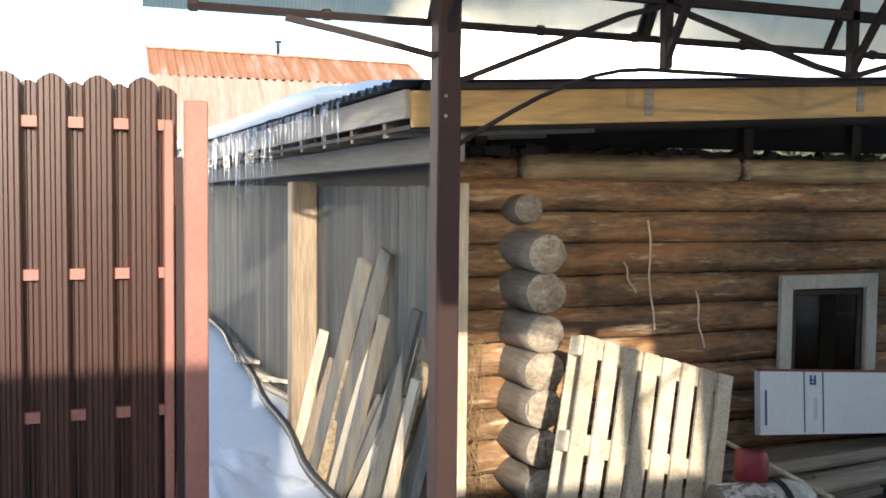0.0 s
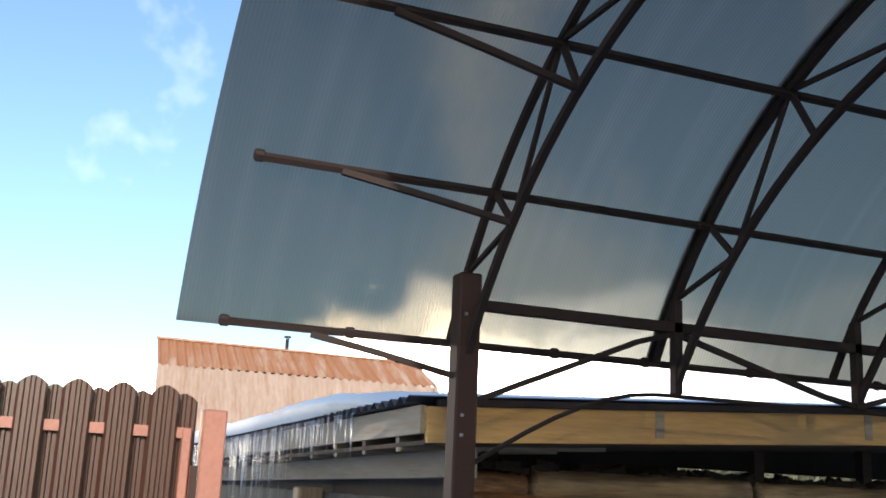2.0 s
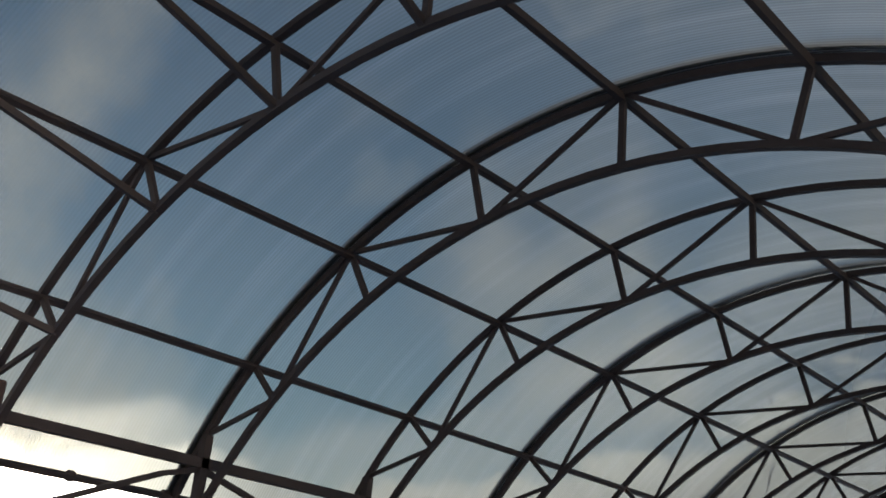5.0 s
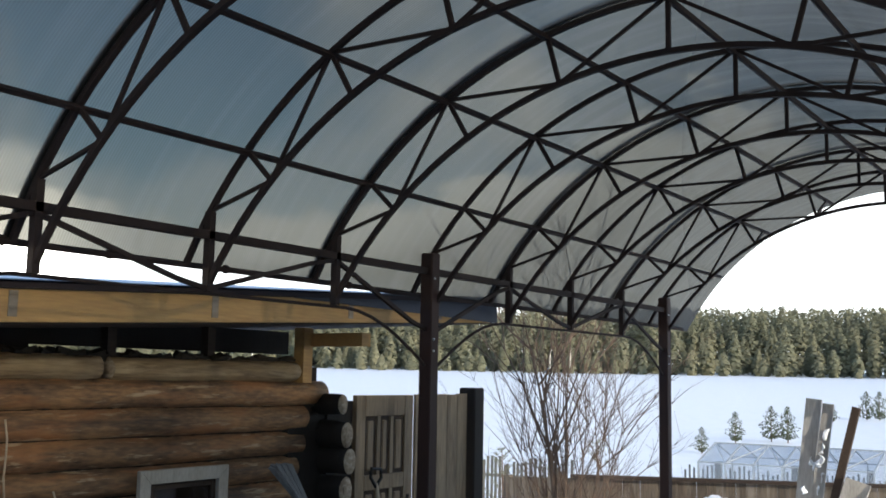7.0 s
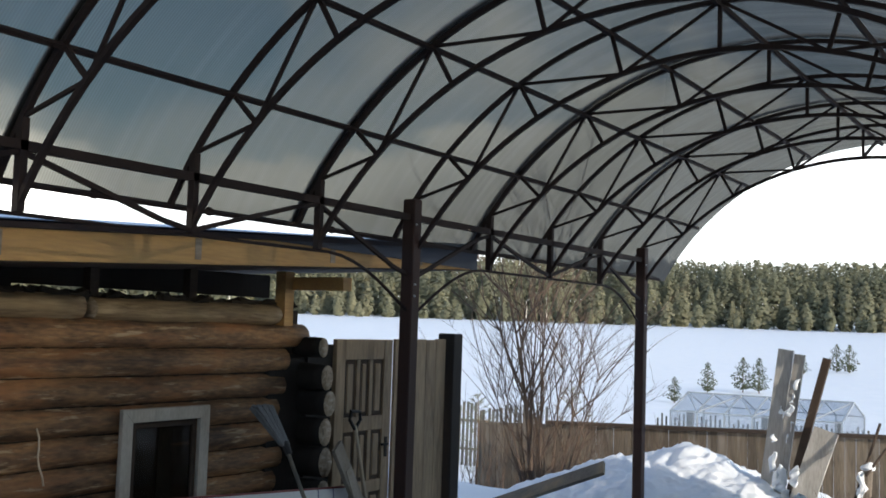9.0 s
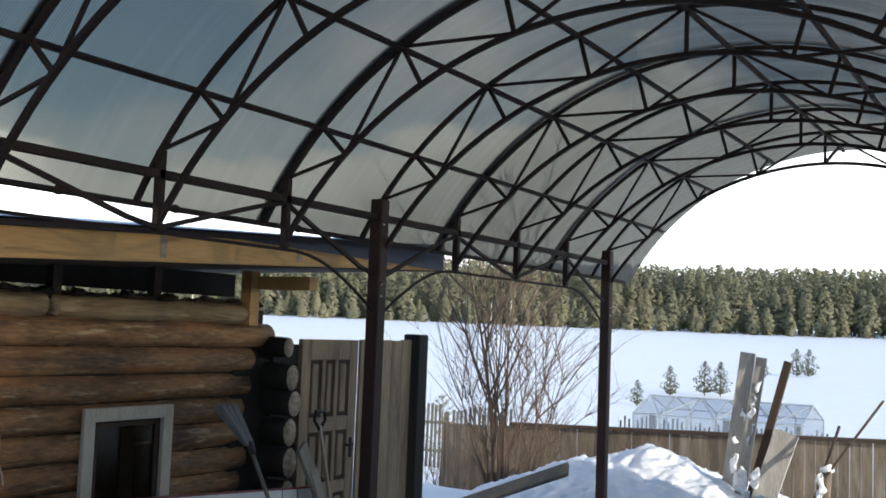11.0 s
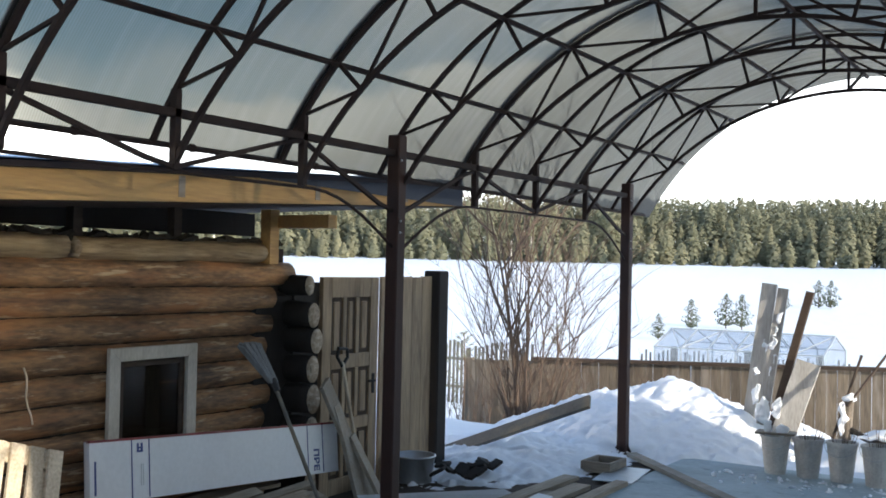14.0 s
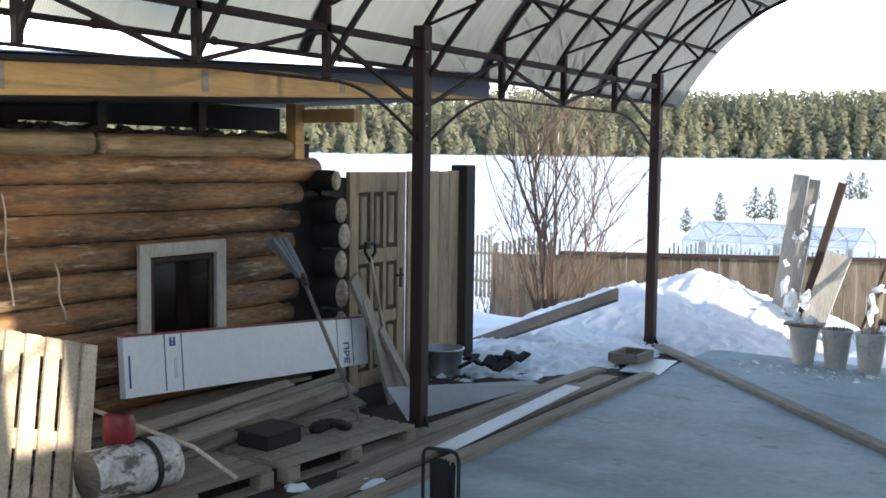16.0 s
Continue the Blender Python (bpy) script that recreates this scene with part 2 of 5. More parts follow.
M_NEEDLE = material("young_pine_needles", (0.125, 0.145, 0.08), 0.8, 0, 0.5, (2, 2, 2), (20, 20, 20), 0.1, (0.07, 0.085, 0.048), 0.3, 0.2, True)
M_TRUNK = material("pine_trunk", (0.2, 0.12, 0.07), 0.85, 0, 0.5, (1, 1, 0.4), (8, 8, 3), 0.4)
for needles in (M_PINE, M_NEEDLE):
    # thin needles let part of the light through
    n, l = needles.node_tree.nodes, needles.node_tree.links
    b, lit, both = n["Principled BSDF"], n.new("ShaderNodeBsdfTranslucent"), n.new("ShaderNodeMixShader")
    l.new(b.inputs["Base Color"].links[0].from_socket, lit.inputs[0])
    both.inputs[0].default_value = 0.5
    l.new(b.outputs[0], both.inputs[1])
    l.new(lit.outputs[0], both.inputs[2])
    l.new(both.outputs[0], n["Material Output"].inputs[0])
M_TWIG = material("bare_twigs", (0.12, 0.08, 0.055), 0.8, 0, 0.4, (5, 5, 5), (40, 40, 40), 0.3)
M_PVC = material("white_package", (0.74, 0.76, 0.78), 0.35, 0, 0.12, (3, 3, 3), (30, 30, 30), 0.05)
M_BLUE = material("blue_print", (0.03, 0.06, 0.22), 0.4, 0, 0.2)
M_RED = material("red_plastic", (0.22, 0.014, 0.02), 0.45, 0, 0.35, (12, 12, 12), (50, 50, 50), 0.1)
M_PAIL = material("grey_pail", (0.62, 0.6, 0.56), 0.6, 0, 0.35, (8, 8, 8), (50, 50, 50), 0.15, None, 0.5, 0.12)
M_EARTH = material("dark_earth", (0.05, 0.035, 0.025), 0.95, 0, 0.5, (15, 15, 15), (60, 60, 60), 0.8)
M_RUBBER = material("black_rubber", (0.015, 0.015, 0.016), 0.5, 0, 0.3)
M_BIRCH = material("white_bark", (0.85, 0.83, 0.78), 0.75, 0, 0.5, (3, 14, 14), (12, 50, 50), 0.4, (0.3, 0.27, 0.23), 0.4)
streaked(M_BIRCH, (0.1, 0.08, 0.065), (7, 4, 7), 0.56, 0.61, 0.9)
M_BRISTLE = material("broom_bristle", (0.24, 0.25, 0.26), 0.9, 0, 0.4, (30, 30, 4), (120, 120, 8), 0.6)
M_ZINC = material("zinc_sheet", (0.5, 0.53, 0.55), 0.4, 0.6, 0.25, (3, 3, 3), (30, 30, 30), 0.08)
# Pale, so the added unseen walls bounce light back into the yard.
M_WALLB = material("plaster", (0.55, 0.55, 0.55), 0.85, 0, 0.25, (1, 1, 1), (20, 20, 20), 0.2)


def glassy(name, clear, tint, rough, mix):
    m = bpy.data.materials.new(name)
    m.use_nodes = True
    n, l = m.node_tree.nodes, m.node_tree.links
    n.clear()
    out, tr, gl, mx = (n.new("ShaderNode" + k) for k in ("OutputMaterial", "BsdfTransparent", "BsdfGlossy", "MixShader"))
    tr.inputs[0].default_value = (*tint, 1)
    gl.inputs["Roughness"].default_value = rough
    mx.inputs[0].default_value = mix
    l.new(tr.outputs[0], mx.inputs[1])
    l.new(gl.outputs[0], mx.inputs[2])
    l.new(mx.outputs[0], out.inputs[0])
    return m


def polycarbonate():
    """Twin-wall sheet: see-through walls, milky ribs across the length of the canopy, a faint sheen."""
    m = bpy.data.materials.new("twin_wall_polycarbonate")
    m.use_nodes = True
    n, l = m.node_tree.nodes, m.node_tree.links
    n.clear()
    out = n.new("ShaderNodeOutputMaterial")
    tr, tl, gl = n.new("ShaderNodeBsdfTransparent"), n.new("ShaderNodeBsdfTranslucent"), n.new("ShaderNodeBsdfGlossy")
    df, m0 = n.new("ShaderNodeBsdfDiffuse"), n.new("ShaderNodeMixShader")
    rf, m3 = n.new("ShaderNodeBsdfRefraction"), n.new("ShaderNodeMixShader")
    rf.inputs["IOR"].default_value, rf.inputs["Roughness"].default_value = 1.06, 0.28
    rf.inputs[0].default_value = (0.18, 0.176, 0.152, 1)
    m3.inputs[0].default_value = 0.4
    m1, m2 = n.new("ShaderNodeMixShader"), n.new("ShaderNodeMixShader")
    co, wave, nz = n.new("ShaderNodeTexCoord"), n.new("ShaderNodeTexWave"), n.new("ShaderNodeTexNoise")
    wave.bands_direction, wave.wave_profile = "Y", "SIN"
    wave.inputs["Scale"].default_value = 0.314 / 0.016
    nz.inputs["Scale"].default_value = 1.3
    mp = n.new("ShaderNodeMapping")
    mp.inputs["Scale"].default_value = (0.5, 9, 0.5)
    l.new(co.outputs["Object"], mp.inputs[0])
    l.new(mp.outputs[0], nz.inputs["Vector"])
    l.new(co.outputs["Object"], wave.inputs["Vector"])
    mr, mul, mr2 = n.new("ShaderNodeMapRange"), n.new("ShaderNodeMath"), n.new("ShaderNodeMapRange")
    mr.inputs[3].default_value, mr.inputs[4].default_value = 0.2, 0.5
    mr2.inputs[3].default_value, mr2.inputs[4].default_value = 0.65, 1.35
    mul.operation = "MULTIPLY"
    l.new(wave.outputs["Fac"], mr.inputs[0])
    l.new(nz.outputs[0], mr2.inputs[0])
    l.new(mr.outputs[0], mul.inputs[0])
    l.new(mr2.outputs[0], mul.inputs[1])
    tr.inputs[0].default_value = (0.168, 0.164, 0.14, 1)
    tl.inputs[0].default_value = (0.13, 0.132, 0.13, 1)
    for shader, pale in ((tr, (0.185, 0.182, 0.158, 1)), (rf, (0.198, 0.194, 0.168, 1)), (tl, (0.165, 0.165, 0.16, 1))):
        streak, much = n.new("ShaderNodeMix"), n.new("ShaderNodeMapRange")
        streak.data_type = "RGBA"
        streak.inputs[6].default_value, streak.inputs[7].default_value = shader.inputs[0].default_value, pale
        much.inputs[1].default_value, much.inputs[2].default_value = 0.48, 0.75
        l.new(nz.outputs[0], much.inputs[0])
        l.new(much.outputs[0], streak.inputs[0])
        l.new(streak.outputs[2], shader.inputs[0])
    df.inputs[0].default_value = (0.45, 0.48, 0.5, 1)
    m0.inputs[0].default_value = 0.08
    l.new(tl.outputs[0], m0.inputs[1])
    l.new(df.outputs[0], m0.inputs[2])
    gl.inputs["Roughness"].default_value = 0.18
    l.new(mul.outputs[0], m1.inputs[0])
    l.new(tr.outputs[0], m3.inputs[1])
    l.new(rf.outputs[0], m3.inputs[2])
    l.new(m3.outputs[0], m1.inputs[1])
    l.new(m0.outputs[0], m1.inputs[2])
    m2.inputs[0].default_value = 0.05
    l.new(m1.outputs[0], m2.inputs[1])
    l.new(gl.outputs[0], m2.inputs[2])
    l.new(m2.outputs[0], out.inputs[0])
    return m


M_POLY = polycarbonate()
M_GLASS = glassy("window_glass", True, (0.62, 0.6, 0.56), 0.05, 0.012)
M_GREENH = glassy("greenhouse_film", True, (0.85, 0.87, 0.89), 0.35, 0.25)
M_ICE = glassy("ice", True, (0.95, 0.97, 1.0), 0.25, 0.3)


# ---- mesh helpers ----
def finish(name, bm, mat, smooth=False):
    bmesh.ops.recalc_face_normals(bm, faces=bm.faces)
    me = bpy.data.meshes.new(name)
    bm.to_mesh(me)
    bm.free()
    for mm in (mat if isinstance(mat, (list, tuple)) else [mat]):
        me.materials.append(mm)
    if smooth:
        me.polygons.foreach_set("use_smooth", [True] * len(me.polygons))
    return me


def part(name, bm, mat, parent=None, label="", smooth=False):
    ob = new(name, finish(name, bm, mat, smooth))
    if parent is not None:
        ob.parent = parent
    if label:
        tagged(ob, label)
    return ob


def thing(name, label, category, group="", kind="", at=(0, 0, 0)):
    ob = new(name)
    ob.empty_display_size = 0.1
    return tagged(ob, label, category, group, kind)


def block(bm, lo, hi, bevel=0.0, m=None):
    """A box between two corners, its edges rounded."""
    lo, hi = Vector(lo), Vector(hi)
    got = bmesh.ops.create_cube(bm, size=1, matrix=(m or Matrix()) @ Matrix.Translation((lo + hi) / 2) @ Matrix.Diagonal((*(hi - lo), 1)))
    if bevel:
        es = list({e for v in got["verts"] for e in v.link_edges})
        bmesh.ops.bevel(bm, geom=es, offset=bevel, segments=1, affect="EDGES")
    return bm


def sweep(bm, pts, w, h, side=(0, 1, 0), round_=0):
    """A bar along a line of points: square (w along side, h across), or round with round_ sides."""
    pts = [Vector(p) for p in pts]
    side = Vector(side)
    rings = []
    for i, p in enumerate(pts):
        t = (pts[min(i + 1, len(pts) - 1)] - pts[max(i - 1, 0)]).normalized()
        s = (side - t * side.dot(t)).normalized()
        u = t.cross(s)
        ww, hh = (w[i], h[i]) if isinstance(w, (list, tuple)) else (w, h)
        if round_:
            ring = [p + s * math.cos(a) * ww / 2 + u * math.sin(a) * hh / 2 for a in (2 * math.pi * k / round_ for k in range(round_))]
        else:
            ring = [p + s * a * ww / 2 + u * b * hh / 2 for a, b in ((-1, -1), (1, -1), (1, 1), (-1, 1))]
        rings.append([bm.verts.new(v) for v in ring])
    k = len(rings[0])
    for a, b in zip(rings, rings[1:]):
        for i in range(k):
            bm.faces.new((a[i], a[(i + 1) % k], b[(i + 1) % k], b[i]))
    bm.faces.new(rings[0])
    bm.faces.new(rings[-1])
    return bm


def board(bm, a, b, width, thick, face=(0, 0, 1), bend=0.0):
    """A sawn board from a to b; face is the way its broad side looks."""
    a, b, f = Vector(a), Vector(b), Vector(face)
    t = (b - a).normalized()
    s = t.cross(f).normalized()
    n = s.cross(t)
    pts = [a.lerp(b, k / 4) + n * bend * math.sin(math.pi * k / 4) for k in range(5)]
    return sweep(bm, pts, width, thick, s)


def new_bm():
    return bmesh.new()


# ---- ground, slab ----
def ground_height(x, y):
    """The snow: level round the canopy, a dip behind the yard, a field that climbs to the wood."""
    d = math.hypot(x - 4, y + 1.7)
    z = -0.05
    far = max(0.0, y - 9.5)
    z -= 0.85 * min(1.0, far / 4.0) if y > 9.5 else 0.0
    if y > 13.5:
        z -= 0.7 * min(1.0, (y - 13.5) / 20)
    if d > 45:
        z += (d - 45) / 215 * 5.4
    if x < -2.5:
        z += 0.3 * min(1, (-2.5 - x) / 5) * (1 if y < 9 else max(0, 1 - (y - 9) / 4))
    return z


def ground_sheet():
    bm = new_bm()
    xs = [-900, -500, -300, -200, -140, -100, -75, -58, -45, -36, -29, -24, -20, -17, -14.5, -12.5, -11] + [-10 + 0.5 * i for i in range(41)] \
        + [11, 12.5, 15, 18, 22, 28, 36, 50, 70, 100, 150, 220, 320, 500, 900]
    ys = [-900, -400, -200, -100, -60, -35, -22, -15, -11, -8, -6, -5] + [-4 + 0.5 * i for i in range(45)] \
        + [19, 20, 22, 24, 27, 30, 34, 39, 45, 52, 60, 70, 82, 96, 112, 130, 150, 175, 200, 225, 250, 280, 320, 400, 600, 900]
    grid = []
    for y in ys:
        row = []
        for x in xs:
            near = abs(x) < 40 and -20 < y < 60
            bump = (noise.noise((x * 0.5, y * 0.5, 3)) * 0.05 + noise.noise((x * 1.7, y * 1.7, 9)) * 0.025) if near else noise.noise((x * 0.03, y * 0.03, 1)) * 0.35
            z = ground_height(x, y) + bump
            if -1.4 < x < 9 and -9 < y < 8.6:
                z = min(z, -0.12)
            row.append(bm.verts.new((x, y, z)))
        grid.append(row)
    for a, b in zip(grid, grid[1:]):
        for i in range(len(xs) - 1):
            bm.faces.new((a[i], a[i + 1], b[i + 1], b[i]))
    return bm


ground = tagged(part("ground", ground_sheet(), M_SNOW, smooth=True), "snow-covered ground running out to a field", "ground", kind="structure")
bm = new_bm()
block(bm, (0.62, -9, -0.3), (9, 8.55, 0.0))
slab = tagged(part("floor", bm, M_CONC), "damp grey concrete slab under the canopy", "floor", kind="structure")
bm = new_bm()
block(bm, (-1.25, -0.2, -0.3), (0.615, 8.1, -0.02))
tagged(part("pavement", bm, M_EARTH), "dark trodden earth strip beside the slab", "ground", kind="structure")

# ---- the canopy ----
BAY, MID, R_UP, Z_UP, R_LO, Z_LO = 1.05, 2.175, 2.675, 1.245, 2.549, 1.071
STEP = radians(15.3)


def up_at(a, r=0.0):
    return MID + (R_UP + r) * math.sin(a), Z_UP + (R_UP + r) * math.cos(a)


def low_at(a):
    """The foot of the strut that hangs square from the upper chord at angle a."""
    x, z = up_at(a)
    d = 0.0
    while math.hypot(x - MID - d * math.sin(a), z - d * math.cos(a) - Z_LO) > R_LO and d < 0.6:
        d += 0.005
    return x - d * math.sin(a), z - d * math.cos(a)


canopy = thing("carport_canopy", "brown steel arched carport canopy roofed in clear twin-wall polycarbonate", "canopy")


def arch(k):
    y = k * BAY
    a0 = math.asin(2.35 / R_UP)
    bm = new_bm()
    sweep(bm, [(up_at(a)[0], y, up_at(a)[1]) for a in (-a0 + 2 * a0 * i / 40 for i in range(41))], 0.03, 0.028)
    top = part("arch_truss", bm, M_STEEL, canopy)
    b0 = math.asin(MID / R_LO)
    bm = new_bm()
    sweep(bm, [(MID + R_LO * math.sin(b), y, Z_LO + R_LO * math.cos(b)) for b in (-b0 + 2 * b0 * i / 40 for i in range(41))], 0.03, 0.028)
    part("lower_chord", bm, M_STEEL, top)
    for j in range(-3, 4):
        a = j * STEP
        (x, z), (u, v) = up_at(a), low_at(a)
        part("strut", sweep(new_bm(), [(x, y, z), (u, y, v)], 0.02, 0.024), M_STEEL, top)
    e = math.asin(MID / R_UP)
    zig = [(-e, 0), (-3, 1), (-2, 0), (-1, 1), (0, 0), (1, 1), (2, 0), (3, 1), (e, 0)]
    pts = [(up_at(a if abs(a) == e else a * STEP) if not low else low_at(a * STEP)) for a, low in zig]
    for (x, z), (u, v) in zip(pts, pts[1:]):
        part("diagonal", sweep(new_bm(), [(x, y, z), (u, y, v)], 0.017, 0.019), M_STEEL, top)
    if k % 4:
        for x in (0.0, 2 * MID):
            part("upright", sweep(new_bm(), [(x, y, 2.37), (x, y, 2.80)], 0.04, 0.045), M_STEEL, top)


for k in range(9):
    arch(k)
Y_END, Y_FAR = -0.99, 9.35
for j in range(-4, 5):
    a = j * STEP if abs(j) < 4 else math.copysign(math.asin(2.35 / R_UP), j)
    x, z = up_at(a, -0.02 if abs(j) < 4 else 0.0)
    bm = new_bm()
    sweep(bm, [(x, Y_END, z), (x, Y_FAR, z)], 0.025, 0.03, (math.cos(a), 0, -math.sin(a)))
    purlin = part("purlin", bm, M_STEEL, canopy)
    for yb in ([Y_END + 0.01] if abs(j) < 4 else [-0.98, -0.45, 0.52, 1.0, 1.6, 2.4, 3.5, 4.6, 5.6, 6.7, 7.7]):
        bm = new_bm()
        block(bm, (-0.022, yb - 0.022, -0.012), (0.022, yb + 0.022, 0.025), 0.008, pose(x, 0, z, 0, math.degrees(a), 0))
        part("fixing_block", bm, M_STEEL, purlin)
    if abs(j) < 4:
        u, v = low_at(a)
        for y0, y1, y2 in ((0.0, -0.32, -0.66), (8.4, 8.72, 9.06)):
            lx, lz = u + (x - u) * 0.47, v + (z - v) * 0.47
            part("bracket", sweep(new_bm(), [(u, y0, v), (lx, y1, lz), (x - 0.02 * math.sin(a), y2, z - 0.02 * math.cos(a))], 0.022, 0.025, (1, 0, 0)), M_STEEL, purlin)
    else:
        xp = 0.0 if j < 0 else 2 * MID
        part("bracket", sweep(new_bm(), [(xp, -0.03, 2.36), ((x + xp) / 2, -0.35, 2.44), (x, -0.62, z - 0.02)], 0.022, 0.025, (1, 0, 0)), M_STEEL, purlin)

for xs, ina in ((0.0, 1), (2 * MID, -1)):
    bm = new_bm()
    sweep(bm, [(xs, -0.02, 2.672), (xs, 8.44, 2.672)], 0.045, 0.045, (1, 0, 0))
    beam = part("eave_beam", bm, M_STEEL, canopy)
    for k0 in (0, 4):
        y0 = k0 * BAY
        foot = 2.26
        heads = [(y0 + 0.04, foot), (y0 + BAY, 2.645), (y0 + 2 * BAY, 2.385), (y0 + 3 * BAY, 2.645), (y0 + 4 * BAY - 0.04, foot)]
        for (p, q), (r, s) in zip(heads, heads[1:]):
            part("truss_diagonal", sweep(new_bm(), [(xs, p, q), (xs, p + (r - p) * 0.8, q + (s - q) * 0.86), (xs, r, s)], 0.025, 0.025, (1, 0, 0)), M_STEEL, beam)
        pts = []
        for i in range(33):
            t = i / 32
            e = min(t, 1 - t) * 4.2
            rise = 1 if e > 0.95 else math.sin(min(1, e / 0.95) * math.pi / 2)
            pts.append((xs, y0 + 0.04 + t * 4.12, 2.0 + 0.36 * rise))
        part("arched_rail", sweep(new_bm(), pts, 0.022, 0.022, (1, 0, 0), 6), M_STEEL, beam)
    for k0 in (0, 4, 8):
        y0 = k0 * BAY - (0.03 if k0 == 4 else 0)
        bm = new_bm()
        block(bm, (xs - 0.05, y0 - 0.05, 0.0), (xs + 0.05, y0 + 0.05, 2.80), 0.008)
        post = part("post", bm, M_POST, canopy)
        bm = new_bm()
        block(bm, (xs - 0.1, y0 - 0.1, 0.0), (xs + 0.1, y0 + 0.1, 0.012))
        for dx, dy in ((1, 0), (-1, 0), (0, 1), (0, -1)):
            v = [bm.verts.new((xs + dx * r + dy * o, y0 + dy * r + dx * o, z)) for o in (-0.004, 0.004) for r, z in ((0.05, 0.012), (0.098, 0.012), (0.05, 0.1))]
            bm.faces.new(v[:3]), bm.faces.new(v[3:])
            for i in range(3):
                bm.faces.new((v[i], v[(i + 1) % 3], v[3 + (i + 1) % 3], v[3 + i]))
        part("base_plate", bm, M_STEEL, post)
        for zz in (2.12, 2.2, 2.62):
            bm = new_bm()
            bmesh.ops.create_cone(bm, segments=8, radius1=0.008, radius2=0.006, depth=0.01, cap_ends=True, matrix=pose(xs + ina * 0.055, y0 - 0.02, zz, 0, 90, 0))
            part("bolt", bm, M_ZINC, post)

# roof sheets, each bent over the arches, with cover strips on the joints
cuts = [-1.17, 1.05, 3.15, 5.25, 7.35, 9.6]
for y0, y1 in zip(cuts, cuts[1:]):
    bm = new_bm()
    a0 = math.asin(2.39 / (R_UP + 0.03))
    rows = []
    for i in range(49):
        a = -a0 + 2 * a0 * i / 48
        x, z = up_at(a, 0.03)
        rows.append([bm.verts.new((x, y, z)) for y in (y0 + 0.003, (2 * y0 + y1) / 3, (y0 + 2 * y1) / 3, y1 - 0.003)])
    for a, b in zip(rows, rows[1:]):
        for i in range(3):
            bm.faces.new((a[i], b[i], b[i + 1], a[i + 1]))
    sheet = part("roof_sheet", bm, M_POLY, canopy, "clear ribbed twin-wall polycarbonate sheet", True)
M_STRIP = material("cover_strip", (0.25, 0.25, 0.26), 0.4, 0.2, 0.3)
for y in cuts[1:-1]:
    bm = new_bm()
    a0 = math.asin(2.36 / R_UP)
    sweep(bm, [(up_at(a, 0.04)[0], y, up_at(a, 0.04)[1]) for a in (-a0 + 2 * a0 * i / 40 for i in range(41))], 0.055, 0.012)
    part("cover_strip", bm, M_STRIP, canopy, "grey joint strip")

# ---- the log house ----
WALL = -1.2
house = thing("log_house", "weathered brown log house with a low plank-edged roof", "house")


def log_mesh(a, b, r, seed, sides=14, rings=22, flat=False, narrow=1.0):
    """A peeled log with swellings, knots and an uneven girth; its ends are faces of the second material."""
    a, b = Vector(a), Vector(b)
    t = (b - a).normalized()
    s = Vector((0, 0, 1))
    u = t.cross(s)
    bm = new_bm()
    rows = []
    for i in range(rings):
        p = a.lerp(b, i / (rings - 1))
        p = p + s * 0.012 * noise.noise((seed, i * 0.35, 0)) + u * 0.012 * noise.noise((seed, i * 0.35, 7))
        ring = []
        for k in range(sides):
            an = 2 * math.pi * k / sides
            c, d = math.cos(an), math.sin(an)
            rr = r * (1 + 0.05 * noise.noise((c * 1.5 + seed, d * 1.5, i * 0.4)) + 0.05 * max(0, noise.noise((c * 2, d * 2 + seed, i * 1.1)) - 0.3) * 3)
            if i in (0, rings - 1):
                rr *= 0.95
            ring.append(bm.verts.new(p + (u * c * narrow + s * d * (0.93 if not flat else 0.8)) * rr))
        rows.append(ring)
    for p, q in zip(rows, rows[1:]):
        for k in range(sides):
            bm.faces.new((p[k], p[(k + 1) % sides], q[(k + 1) % sides], q[k]))
    for ring in (rows[0], rows[-1]):
        f = bm.faces.new(ring)
        f.material_index = 1
    return bm


rows_z = [1.80 - 0.183 * i for i in range(11)]
for i, z in enumerate(rows_z):
    y0, y1 = 0.5 + 0.03 * noise.noise((i, 0, 0)), 4.25 + 0.16 * noise.noise((i * 1.7, 3, 0)) + (0.3 if i == 0 else 0.12 if i == 1 else 0)
    ob = part("log", log_mesh((WALL - 0.105, y0, z), (WALL - 0.105, y1, z), 0.104, i * 3.7), [M_LOG, M_LOGEND], house, smooth=True)
for i, (y0, y1) in enumerate(((0.98, 2.42), (2.5, 4.22))):
    part("hewn_log", log_mesh((WALL - 0.11, y0, 1.955), (WALL - 0.11, y1, 1.96), 0.1, 50 + i, flat=True), [M_HEWN, M_LOGEND], house, "pale hewn top log", True)
part("hewn_log", log_mesh((WALL - 0.13, 0.5, 1.94), (WALL - 0.13, 0.94, 1.94), 0.085, 57, flat=True), [M_LOG, M_LOGEND], house, smooth=True)
# Black block added in the far corner to stand in for its shade.
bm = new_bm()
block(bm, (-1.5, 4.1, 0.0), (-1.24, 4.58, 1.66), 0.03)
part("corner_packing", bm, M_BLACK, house)
